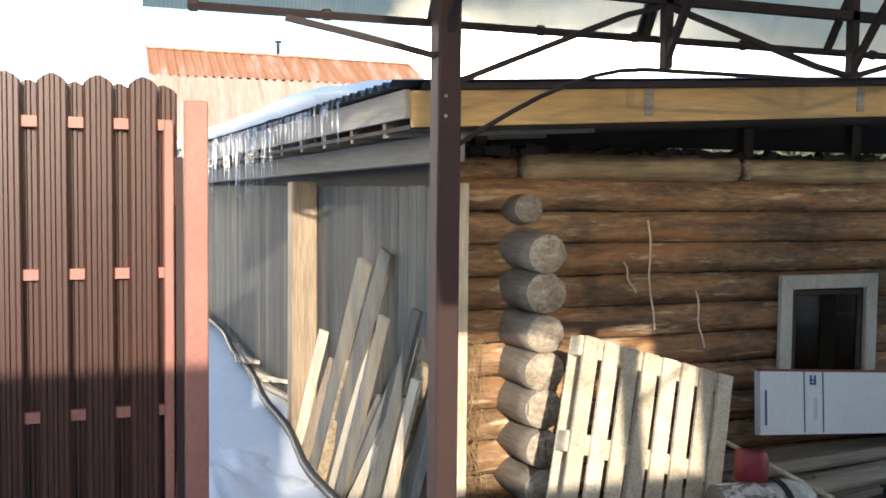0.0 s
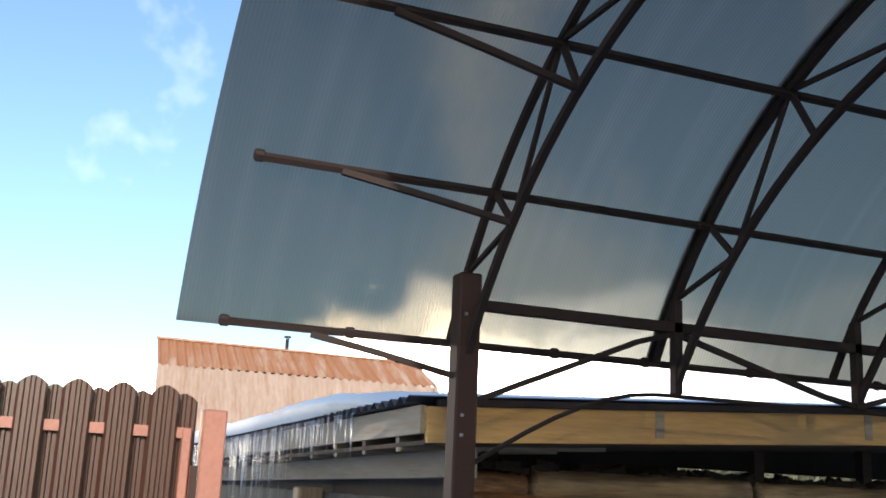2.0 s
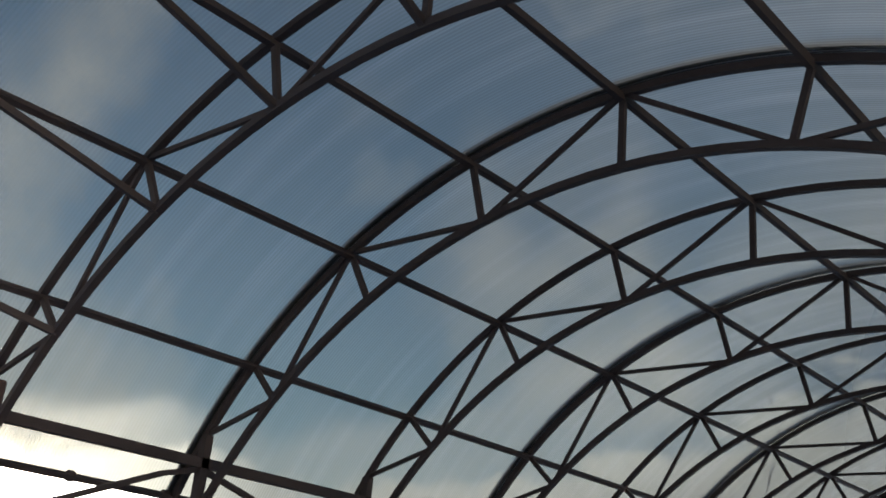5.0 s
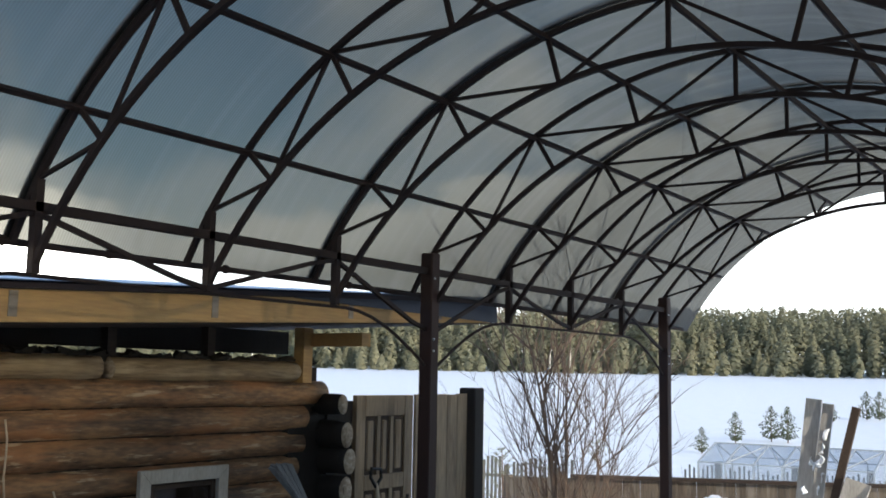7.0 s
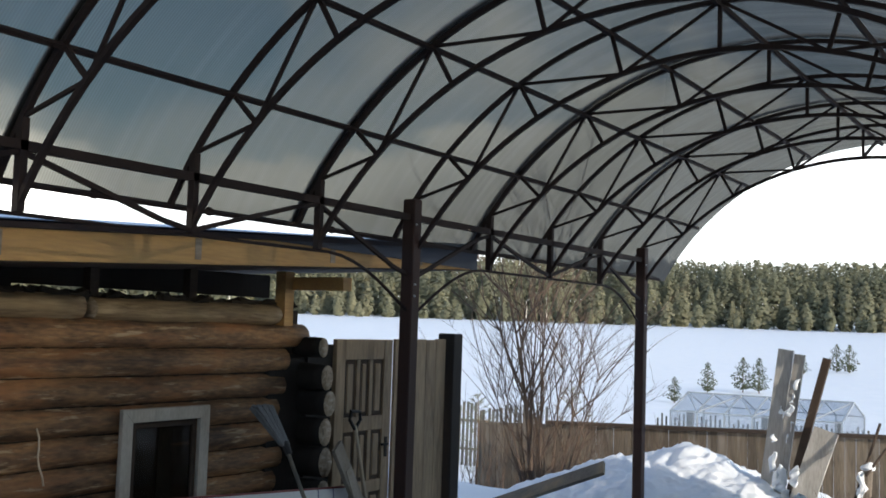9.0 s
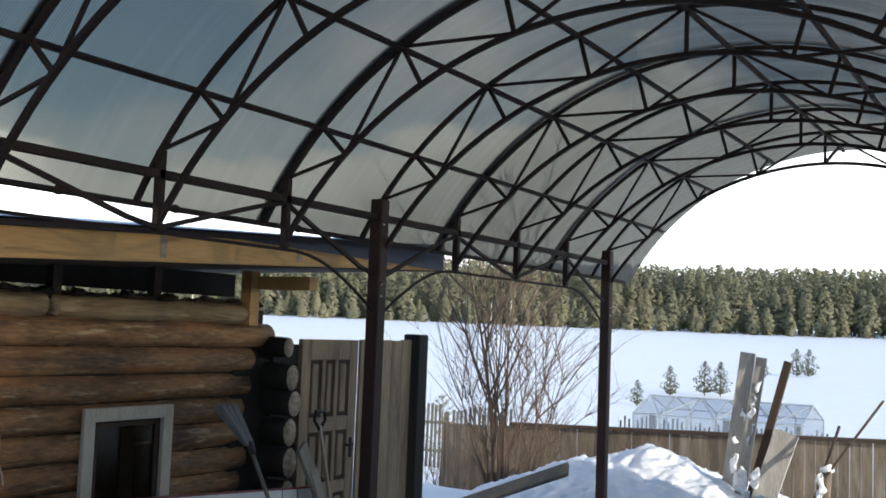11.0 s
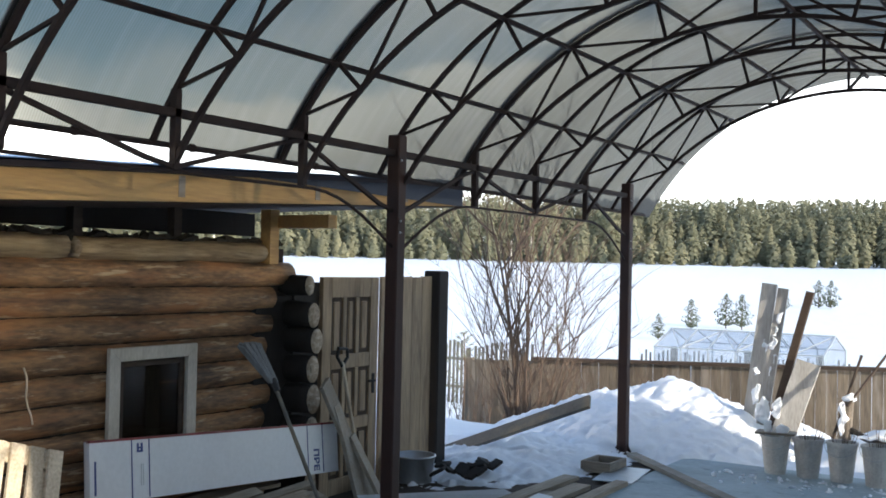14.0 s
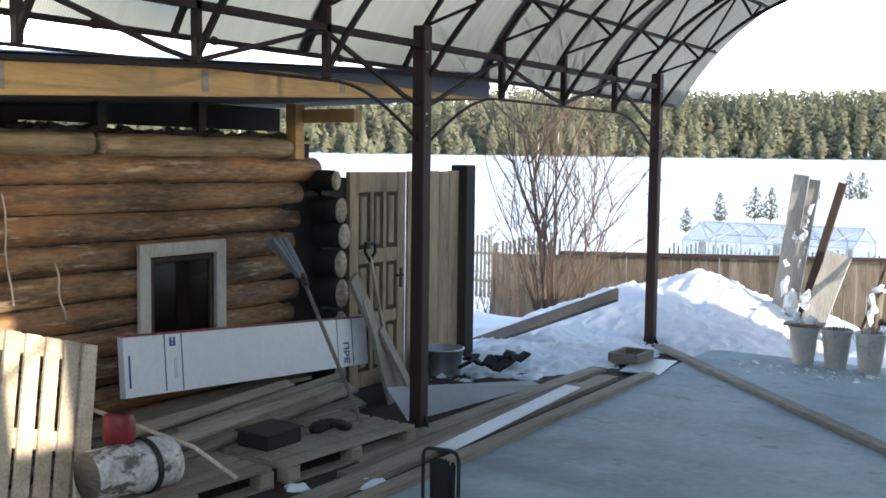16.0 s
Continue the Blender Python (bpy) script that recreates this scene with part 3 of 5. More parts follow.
# cross logs whose ends stand out at both corners
for yc, zs in ((0.93, (1.72, 1.50, 1.285, 1.07, 0.87, 0.67, 0.46, 0.25)), (4.47, (1.72, 1.49, 1.29, 1.07, 0.84, 0.6, 0.4, 0.2))):
    for i, z in enumerate(zs):
        xe = (-0.88 if yc < 2 else -0.97) if i else (-1.08 if yc < 2 else -1.0)
        xe += 0.05 * noise.noise((i * 2.3, yc, 0))
        dy = 0.03 * noise.noise((i * 1.3, yc, 5)) + (0.05 if yc > 2 else 0)
        r = ((0.117 if yc < 2 else 0.118) if i else 0.09) + 0.012 * noise.noise((i * 3.1, yc, 2))
        # Far-corner log sides are black: the corner's shade is in the colour.
        part("cross_log", log_mesh((xe, yc + dy, z), (-1.6, yc + dy, z), r, 80 + i + yc * 9, 16, 7, False, 1.0 if yc < 2 else 0.68), [M_BARK if yc < 2 else M_BLACK, M_LOGEND], house, "grey log end" if yc < 2 else "log end with the corner's shade painted on its sides", True)
bm = new_bm()
rnd = random.Random(4)
for i, z in enumerate(rows_z[:-1]):
    pts = [(WALL - 0.072 + 0.012 * noise.noise((k * 0.9, i, 0)), 0.5 + 3.95 * k / 90, z - 0.0915 + 0.006 * noise.noise((k * 0.7, i, 5))) for k in range(91)]
    ws = [0.014 + 0.016 * abs(noise.noise((k * 1.3, i, 9))) for k in range(91)]
    sweep(bm, pts, ws, ws, (1, 0, 0), 5)
for i in range(160):
    y = 0.55 + 3.9 * rnd.random()
    s = 0.015 + 0.025 * rnd.random()
    block(bm, (-s, -s * 2, -s * 0.6), (s, s * 2, s * 0.6), 0, pose(WALL - 0.1 - 0.08 * rnd.random(), y, 2.03 + 0.015 * rnd.random(), rnd.uniform(-20, 20), rnd.uniform(-30, 30), 0))
tagged(part("caulking", bm, M_MOSS, house, "dark moss caulking"), kind="stuff")
bm = new_bm()
for i in range(260):
    z = rnd.choice((0.98, 0.8, 0.62, 0.43, 0.25)) + rnd.gauss(0, 0.035)
    y = 0.58 + abs(rnd.gauss(0, 0.06))
    d = Vector((rnd.uniform(0.0, 0.04), rnd.uniform(-0.05, 0.05), rnd.uniform(-0.13, 0.02)))
    p = Vector((-1.155 + 0.03 * rnd.random(), y, z))
    sweep(bm, [p, p + d * 0.5 + Vector((0.015, 0, 0.01)), p + d], [0.005, 0.004, 0.002], [0.005, 0.004, 0.002], (0, 1, 0.2), 3)
tagged(part("tow", bm, M_TOW, house, "straw-coloured tow hanging from the joints"), kind="stuff")
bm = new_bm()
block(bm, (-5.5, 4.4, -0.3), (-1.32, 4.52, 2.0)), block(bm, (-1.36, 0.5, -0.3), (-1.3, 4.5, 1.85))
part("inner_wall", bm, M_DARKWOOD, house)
for y, w in ((0.545, 0.06),):
    part("corner_batten", board(new_bm(), (-1.1, y, -0.02), (-1.1, y, 1.86), w, 0.03, (1, 0, 0)), M_PALLET, house, "pale upright batten")


# roof: slopes down towards -y; verge board along the yard, eave with rafters over the path
def roof_z(x, y):
    return 2.265 + 0.053 * y + (x + 0.5) * 0.012


VX = -0.5
bm = new_bm()
board(bm, (VX, 0.034, roof_z(VX, 0.034) - 0.08), (VX, 5.75, roof_z(VX, 5.75) - 0.08), 0.165, 0.03, (1, 0, 0))
verge = part("verge_board", bm, M_FRESH, house, "fresh yellow verge board")
for y in (1.28, 2.62, 3.9, 5.0):
    part("board_joint", board(new_bm(), (VX + 0.017, y, roof_z(VX, y) - 0.135), (VX + 0.017, y, roof_z(VX, y) - 0.005), 0.05, 0.006, (1, 0, 0)), M_GREYY, verge)
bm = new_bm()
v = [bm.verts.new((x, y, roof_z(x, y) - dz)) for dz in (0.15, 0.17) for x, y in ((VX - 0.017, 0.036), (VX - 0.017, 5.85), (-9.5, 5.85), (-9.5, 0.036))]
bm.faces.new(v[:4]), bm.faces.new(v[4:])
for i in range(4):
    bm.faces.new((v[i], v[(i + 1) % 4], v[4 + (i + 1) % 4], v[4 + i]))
# The shade under the roof is put into the soffit's colour.
part("soffit", bm, M_DARKWOOD, house, "plank soffit with the roof's shade in its dark tone")
part("roof_edge", sweep(new_bm(), [(VX + 0.02, 0.08, roof_z(VX, 0.08) + 0.02), (VX + 0.02, 5.8, roof_z(VX, 5.8) + 0.02)], 0.05, 0.03, (1, 0, 0)), M_STEEL, house)
bm = new_bm()
v = [bm.verts.new((VX + dx, y, roof_z(VX, y) + dz)) for dx in (0.022, 0.03) for y, dz in ((3.3, 0.0), (5.85, -0.167), (5.85, 0.06), (3.3, 0.03))]
bm.faces.new(v[:4]), bm.faces.new(v[4:])
for i in range(4):
    bm.faces.new((v[i], v[(i + 1) % 4], v[4 + (i + 1) % 4], v[4 + i]))
part("edge_flashing", bm, M_ROOF, house, "dark sheet folded over the verge")
# corrugated sheet over it all
bm = new_bm()
rows = []
n = 620
for i in range(n + 1):
    x = VX + 0.03 - 9.2 * i / n
    w = 0.018 * math.sin(2 * math.pi * x / 0.13)
    rows.append([bm.verts.new((x, y, roof_z(x, y) + 0.035 + w)) for y in (-0.06, 5.85)])
for a, b in zip(rows, rows[1:]):
    bm.faces.new((a[0], b[0], b[1], a[1]))
part("roof_covering", bm, M_ROOF, house, "dark corrugated roof sheet", True)
bm = new_bm()
board(bm, (VX - 0.01, 0.02, roof_z(VX, 0.02) - 0.055), (-9.6, 0.02, roof_z(-9.6, 0.02) - 0.055), 0.13, 0.025, (0, -1, 0))
part("eave_board", bm, M_GREYX, house, "grey eave board")
for i in range(14):
    x = -0.9 - 0.55 * i
    part("rafter", sweep(new_bm(), [(x, 0.04, roof_z(x, 0.04) - 0.14), (x, 1.2, roof_z(x, 1.2) - 0.14)], 0.05, 0.1, (1, 0, 0)), M_GREYY, house)
part("wall_plate", board(new_bm(), (-0.62, 0.30, roof_z(-0.6, 0.3) - 0.255), (-9.5, 0.30, roof_z(-9.5, 0.3) - 0.255), 0.13, 0.1, (0, -1, 0)), M_GREYX, house)
part("tie_beam", board(new_bm(), (-1.33, 4.38, 2.21), (-0.72, 4.38, 2.21), 0.1, 0.1, (0, 0, 1)), M_FRESH, house, "orange sawn beam end")
part("roof_post", board(new_bm(), (-1.27, 4.3, 1.88), (-1.27, 4.3, 2.3), 0.1, 0.1, (1, 0, 0)), M_FRESH, house)
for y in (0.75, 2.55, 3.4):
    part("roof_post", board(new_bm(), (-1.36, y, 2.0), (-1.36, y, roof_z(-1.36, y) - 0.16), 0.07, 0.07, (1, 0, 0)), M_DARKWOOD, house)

# Black boards added to stand in for the darkness under the roof.
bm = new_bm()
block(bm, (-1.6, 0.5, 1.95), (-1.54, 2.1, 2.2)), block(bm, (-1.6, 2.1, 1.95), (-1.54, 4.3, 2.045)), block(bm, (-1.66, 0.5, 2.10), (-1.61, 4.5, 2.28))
part("loft_board", bm, M_BLACK, house, "black boards standing in for shade under the roof")

# planked side wall along the path
x = -1.13
i = 0
while x > -9.4:
    w = 0.13 + 0.05 * abs(noise.noise((i * 1.9, 0, 4)))
    z0, z1 = ground_height(x, 0.4) - 0.1, 1.84 + 0.012 * noise.noise((i * 3.3, 1, 1))
    part("plank", board(new_bm(), (x - w / 2, 0.41 + 0.006 * noise.noise((i, 2, 2)), z0), (x - w / 2, 0.41, z1), w - 0.006, 0.025, (0, -1, 0)), M_SHED, house)
    x -= w
    i += 1
bm = new_bm()
block(bm, (-3.6, 0.2, -0.2), (-3.45, 0.39, 1.87), 0.01)
part("wall_post", bm, M_DOOR, house, "squared timber wall post")

# Black backing added behind the eave gap in place of its shade.
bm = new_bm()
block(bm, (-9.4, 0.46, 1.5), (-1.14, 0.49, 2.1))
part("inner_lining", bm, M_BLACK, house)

# snow on the eave, icicles under it
bm = new_bm()
rows = []
for i in range(120):
    x = VX - 0.45 - 8.7 * i / 119
    t = min(1, i / 14)
    thick = (0.02 + 0.12 * t) * (0.8 + 0.4 * noise.noise((x * 1.3, 0, 0))) + 0.02 * noise.noise((x * 6, 1, 0))
    y_edge = 0.75 - 0.86 * min(1, i / 10) + 0.05 * noise.noise((x * 2.5, 4, 0))
    z = roof_z(x, 0) + 0.05
    rows.append([bm.verts.new(p) for p in ((x, y_edge + 0.05, z - 0.01), (x, y_edge - 0.02, z + thick * 0.45), (x, y_edge + 0.06, z + thick * 0.85),
                                           (x, y_edge + 0.3, z + thick + 0.05), (x, 2.2, z + thick * 1.2 + 0.13), (x, 5.6, z + thick + 0.31))])
for a, b in zip(rows, rows[1:]):
    for i in range(5):
        bm.faces.new((a[i], b[i], b[i + 1], a[i + 1]))
roof_snow = part("roof_snow", bm, M_SNOW, None, smooth=True)
tagged(roof_snow, "thick melting snow lying on the corrugated eave", "snow", kind="stuff")
bm = new_bm()
rnd = random.Random(8)
for i in range(300):
    x = -1.3 - 7.0 * rnd.random() ** 0.9
    L = (0.06 + 0.42 * rnd.random() ** 1.5) * (1.15 if x < -2.6 else 0.5)
    z = roof_z(x, 0) - 0.0
    r = 0.003 + 0.006 * rnd.random()
    sweep(bm, [(x, -0.075, z + 0.02), (x, -0.075, z - L * 0.5), (x + 0.004, -0.075, z - L)], [2 * r, 1.3 * r, 0.002], [2 * r, 1.3 * r, 0.002], (1, 0, 0), 6)
tagged(part("icicles", bm, M_ICE, None, smooth=True), "clear icicles hanging in a row from the snowy eave", "icicles", kind="stuff")

# ---- window in the log wall ----
window = thing("window", "small dark window in a pale unpainted wooden casing", "window")
wy0, wy1, wz0, wz1 = 2.69, 3.45, 0.42, 1.32
fx = WALL + 0.03
def mitred(p, q, inner_p, inner_q):
    """A casing board cut to a mitre at both ends; points are (y, z)."""
    bm = new_bm()
    v = [bm.verts.new((fx + dx, *c)) for dx in (-0.018, 0.018) for c in (p, q, inner_q, inner_p)]
    bm.faces.new(v[:4]), bm.faces.new(v[4:])
    for i in range(4):
        bm.faces.new((v[i], v[(i + 1) % 4], v[4 + (i + 1) % 4], v[4 + i]))
    bmesh.ops.bevel(bm, geom=list(bm.edges), offset=0.003, segments=1, affect="EDGES")
    return part("casing", bm, M_TRIM, window)


c_out = [(wy0, wz0), (wy1, wz0), (wy1, wz1), (wy0, wz1)]
c_in = [(wy0 + 0.088, wz0 + 0.088), (wy1 - 0.088, wz0 + 0.088), (wy1 - 0.088, wz1 - 0.088), (wy0 + 0.088, wz1 - 0.088)]
for i in range(4):
    k = (i + 1) % 4
    mitred(c_out[i], c_out[k], c_in[i], c_in[k])
bm = new_bm()
for lo, hi in (((wy0 + 0.103, wz0 + 0.1), (wy0 + 0.135, wz1 - 0.1)), ((wy1 - 0.135, wz0 + 0.1), (wy1 - 0.103, wz1 - 0.1)), ((wy0 + 0.136, wz1 - 0.13), (wy1 - 0.136, wz1 - 0.1))):
    block(bm, (WALL - 0.02, *lo), (WALL + 0.025, *hi), 0.004)
part("sash", bm, M_DARKWOOD, window)
bm = new_bm()
block(bm, (WALL + 0.005, wy0 + 0.136, wz0 + 0.1), (WALL + 0.01, wy1 - 0.136, wz1 - 0.131))
pane = part("pane", bm, M_GLASS, window)
# Dark board close behind the glass, standing in for the unlit room.
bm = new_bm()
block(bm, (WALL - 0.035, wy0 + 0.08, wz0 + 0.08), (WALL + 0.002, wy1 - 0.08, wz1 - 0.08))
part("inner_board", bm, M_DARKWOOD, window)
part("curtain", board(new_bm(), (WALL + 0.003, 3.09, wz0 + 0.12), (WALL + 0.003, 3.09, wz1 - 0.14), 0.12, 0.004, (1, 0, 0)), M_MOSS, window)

# ---- steel gate and its post ----
GX = -0.6
gate = thing("picket_gate", "brown profiled-steel picket gate on a pink-primed frame", "gate")


def picket(y, top, x0, w=0.118):
    """A profiled steel picket: ribbed face, rounded top."""
    prof = [(-0.5, 0.0), (-0.42, 0.012), (-0.3, 0.012), (-0.24, 0.004), (-0.1, 0.004), (-0.05, 0.016), (0.05, 0.016), (0.1, 0.004), (0.24, 0.004), (0.3, 0.012), (0.42, 0.012), (0.5, 0.0)]
    bm = new_bm()
    lo, hi, back = [], [], []
    for p, d in prof:
        yy = y + p * w
        zt = top + 0.035 * math.cos(p * math.pi) - 0.03
        lo.append(bm.verts.new((x0 + d, yy, 0.06)))
        hi.append(bm.verts.new((x0 + d, yy, zt)))
    for i in range(len(prof) - 1):
        bm.faces.new((lo[i], lo[i + 1], hi[i + 1], hi[i]))
    return bm


for i in range(12):
    y = -1.13 - 0.178 * i
    part("picket", picket(y, 2.275, GX + 0.02), M_GATE, gate)
    part("picket", picket(y + 0.089, 2.25, GX - 0.05), M_GATE, gate)
for z in (2.085, 1.46, 0.87, 0.2):
    part("rail", board(new_bm(), (GX - 0.012, -1.02, z), (GX - 0.012, -3.2, z), 0.045, 0.04, (1, 0, 0)), M_GATEF, gate)
bm = new_bm()
block(bm, (GX - 0.03, -1.045, 0.1), (GX + 0.02, -1.005, 2.107), 0.005)
part("stile", bm, M_GATEF, gate)
for z in (1.85, 0.5):
    bm = new_bm()
    bmesh.ops.create_cone(bm, segments=10, radius1=0.016, radius2=0.016, depth=0.2, cap_ends=True, matrix=pose(GX + 0.02, -0.985, z))
    part("hinge", bm, M_GATEF, gate)
gate_post = thing("gate_post", "square brown steel gate post with primer showing", "post")
bm = new_bm()
block(bm, (GX - 0.05, -0.965, -0.2), (GX + 0.05, -0.865, 2.19), 0.006)
part("shaft", bm, M_GATEF, gate_post)
part("flange", board(new_bm(), (GX + 0.035, -0.985, 0.1), (GX + 0.035, -0.985, 1.95), 0.03, 0.008, (1, 0, 0)), M_POST, gate_post)

# ---- barn beyond the path ----
barn = thing("barn", "old barn with a two-pitched rusty corrugated roof", "barn")


def barn_roof(bm, p, q, ridge_dir, width, rib=0.28, amp=0.03):
    """A ribbed slope between lines p (upper edge) and q (lower edge)."""
    (p0, p1), (q0, q1) = p, q
    n = int((Vector(p1) - Vector(p0)).length / rib * 4)
    rows = []
    for i in range(n + 1):
        t = i / n
        a, b = Vector(p0).lerp(Vector(p1), t), Vector(q0).lerp(Vector(q1), t)
        up = Vector((0, 0, amp * (1 if i % 4 < 2 else -1)))
        rows.append((bm.verts.new(a + up), bm.verts.new(b + up)))
    for a, b in zip(rows, rows[1:]):
        bm.faces.new((a[0], b[0], b[1], a[1]))
    return bm


ridge = ((-33.0, 2.25, 6.55), (-30.0, 10.7, 6.1))
knee = ((-31.6, 2.2, 5.5), (-28.5, 11.0, 5.2))
eave = ((-30.4, 2.1, 2.5), (-27.3, 11.2, 2.5))
part("upper_slope", barn_roof(new_bm(), ridge, knee, None, 0), M_RUST, barn, "orange rusted upper roof slope")
part("lower_slope", barn_roof(new_bm(), knee, eave, None, 0), M_PALE, barn, "pale rust-streaked lower roof slope")
back = Vector((-2.6, 1.0, 0))
bm = new_bm()
for end in (0, 1):
    pts = [Vector(eave[end]), Vector(knee[end]), Vector(ridge[end]), Vector(knee[end]) + back * 1.1, Vector(eave[end]) + back * 2]
    base = [Vector((pts[-1].x, pts[-1].y, -0.2)), Vector((pts[0].x, pts[0].y, -0.2))]
    off = Vector((0.05, 0.15, -0.06)) * (1 if end == 0 else -1)
    bm.faces.new([bm.verts.new(p + Vector((0, off.y, -0.06))) for p in pts + base])
bm.faces.new([bm.verts.new(Vector(p) + Vector((-0.2, 0, 0))) for p in (eave[0], eave[1], (eave[1][0], eave[1][1], -0.2), (eave[0][0], eave[0][1], -0.2))])
part("wall", bm, M_FENCE, barn)
part("far_slope", barn_roof(new_bm(), ridge, tuple(tuple(Vector(e) + back * 2) for e in eave), None, 0), M_RUST, barn)
part("ridge_cap", sweep(new_bm(), ridge, 0.25, 0.06, (1, 0, 0)), M_RUST, barn)
part("stove_pipe", sweep(new_bm(), [(-31.6, 6.5, 6.0), (-31.6, 6.5, 6.75)], 0.12, 0.12, (1, 0, 0), 8), M_BLACK, barn)
part("pipe_cap", sweep(new_bm(), [(-31.6, 6.5, 6.78), (-31.6, 6.5, 6.84)], 0.24, 0.24, (1, 0, 0), 8), M_BLACK, barn)

# ---- field: wood, young pines ----
def conifer(bm, x, y, z, h, rnd, tufts=70, slim=0.17, low=0.14, tuft=0.075, solid=True):
    """A pine: tapered trunk, and tufts of needles that fill a ragged crown."""
    sweep(bm, [(x, y, z - 0.3), (x, y, z + h * 0.5), (x, y, z + h * 0.97)], [h * 0.02, h * 0.014, 0.01], [h * 0.02, h * 0.014, 0.01], (1, 0, 0), 4)
    lean = rnd.uniform(0, 6.28)
    core = [(low + 0.02, 0.4), (low + (1 - low) * 0.25, 0.58), (low + (1 - low) * 0.6, 0.4), (0.9, 0.05)]
    if solid:
        sweep(bm, [(x, y, z + h * a) for a, b in core], [2 * h * slim * b for a, b in core], [2 * h * slim * b for a, b in core], (1, 0, 0), 6)
    for i in range(tufts):
        t = (i + rnd.random()) / tufts
        r = h * slim * (min(1, t / 0.18) ** 0.6) * (1 - t) ** 0.62 * (1 + 0.3 * math.sin(t * 19 + lean)) + h * 0.008
        an = rnd.random() * 6.2832
        q = r * rnd.uniform(0.45, 1.12)
        c = Vector((x + q * math.cos(an), y + q * math.sin(an), z + h * (low + (1 - low) * t)))
        s = h * tuft * rnd.uniform(0.6, 1.25) * (1.1 - 0.6 * t)
        out = Vector((math.cos(an), math.sin(an), rnd.uniform(0.0, 0.5))).normalized()
        side = Vector((-math.sin(an), math.cos(an), rnd.uniform(-0.25, 0.25))).normalized()
        v = [bm.verts.new(c + d) for d in (-side * s, out * s * 0.9 + Vector((0, 0, -0.25 * s)), side * s, Vector((0, 0, 1.15 * s)) - out * s * 0.2)]
        bm.faces.new((v[0], v[1], v[3]))
        bm.faces.new((v[1], v[2], v[3]))


def pine_crown(bm, x, y, z, h, wide, low, rnd, tufts):
    """A wood's tree seen far off: a bare lower trunk and a rounded, ragged crown of many leaning tufts."""
    sweep(bm, [(x, y, z - 0.3), (x, y, z + h * 0.9)], [h * 0.02, h * 0.008], [h * 0.02, h * 0.008], (1, 0, 0), 4)
    point = rnd.uniform(0.55, 0.95)
    for i in range(tufts):
        t = (i + rnd.random()) / tufts
        r = wide * min(1, 0.35 + t * 2.2) * (1 - t ** 1.7) ** point * rnd.uniform(0.35, 1.08) + 0.12
        an = rnd.random() * 6.2832
        c = Vector((x + r * math.cos(an), y + r * math.sin(an), z + h * (low + (1 - low) * t)))
        s = (0.34 + 0.46 * rnd.random()) * (1.15 - 0.6 * t)
        n = Vector((math.cos(an) * 0.7, math.sin(an) * 0.7 - 0.2, rnd.uniform(0.2, 1.3))).normalized()
        side = n.cross(Vector((rnd.uniform(-0.4, 0.4), rnd.uniform(-0.4, 0.4), 1))).normalized()
        up = side.cross(n).normalized()
        v = [bm.verts.new(c + side * s * math.cos(k) * rnd.uniform(0.6, 1.2) + up * s * 0.8 * math.sin(k) * rnd.uniform(0.6, 1.2)) for k in (0.3, 1.5, 2.8, 4.0, 5.2)]
        bm.faces.new(v)


def forest():
    bm = new_bm()
    rnd = random.Random(11)
    rows = ((70, 2.5, 6, 0.34, 0.02, 170), (150, 5, 13, 0.24, 0.03, 380), (210, 8.5, 15.5, 0.22, 0.05, 400), (260, 12.5, 17, 0.2, 0.15, 280), (320, 15.4, 17.2, 0.19, 0.4, 190), (420, 16.6, 17.7, 0.2, 0.5, 170))
    for row, (count, low_h, high_h, wide, low, tufts) in enumerate(rows):
        for i in range(count):
            az = radians(-12 + 100 * (i + rnd.random()) / count)
            d = 250 + row * 8 + rnd.uniform(-4, 4) + (26 if az > 0.9 else 0)
            x, y = 4 - d * math.sin(az), -1.7 + d * math.cos(az)
            h = rnd.uniform(low_h, high_h) * (1.0 - 0.12 * (az > 0.55)) * (1 + 0.07 * noise.noise((az * 9, row, 0)))
            pine_crown(bm, x, y, ground_height(x, y), h, h * wide * rnd.uniform(0.75, 1.2), low, rnd, tufts)
    return bm


tagged(part("pine_wood", forest(), M_PINE), "dense dull-green pine wood edging the snowy field", "forest", kind="stuff")
rnd = random.Random(5)
for (az, d, h, n) in ((20.2, 52, 1.26, 1), (18.5, 59, 1.64, 1), (16.7, 61, 1.91, 2), (12.1, 84, 2.13, 2), (13.7, 81, 1.24, 1), (45, 34, 2.0, 1)):
    tree = thing("young_pine", "young bushy green pine standing in the snow field", "tree", "young pines in the field")
    for k in range(n):
        a = radians(az)
        x, y = 4 - d * math.sin(a) + k * 0.9, -1.7 + d * math.cos(a)
        z = ground_height(x, y)
        bm = new_bm()
        sweep(bm, [(x, y, z - 0.2), (x, y, z + h * 0.9)], [0.07, 0.02], [0.07, 0.02], (1, 0, 0), 6)
        part("trunk", bm, M_TRUNK, tree)
        bm = new_bm()
        conifer(bm, x, y, z, h, rnd, 480, 0.34, 0.06, 0.04, False)
        part("crown", bm, M_NEEDLE, tree)
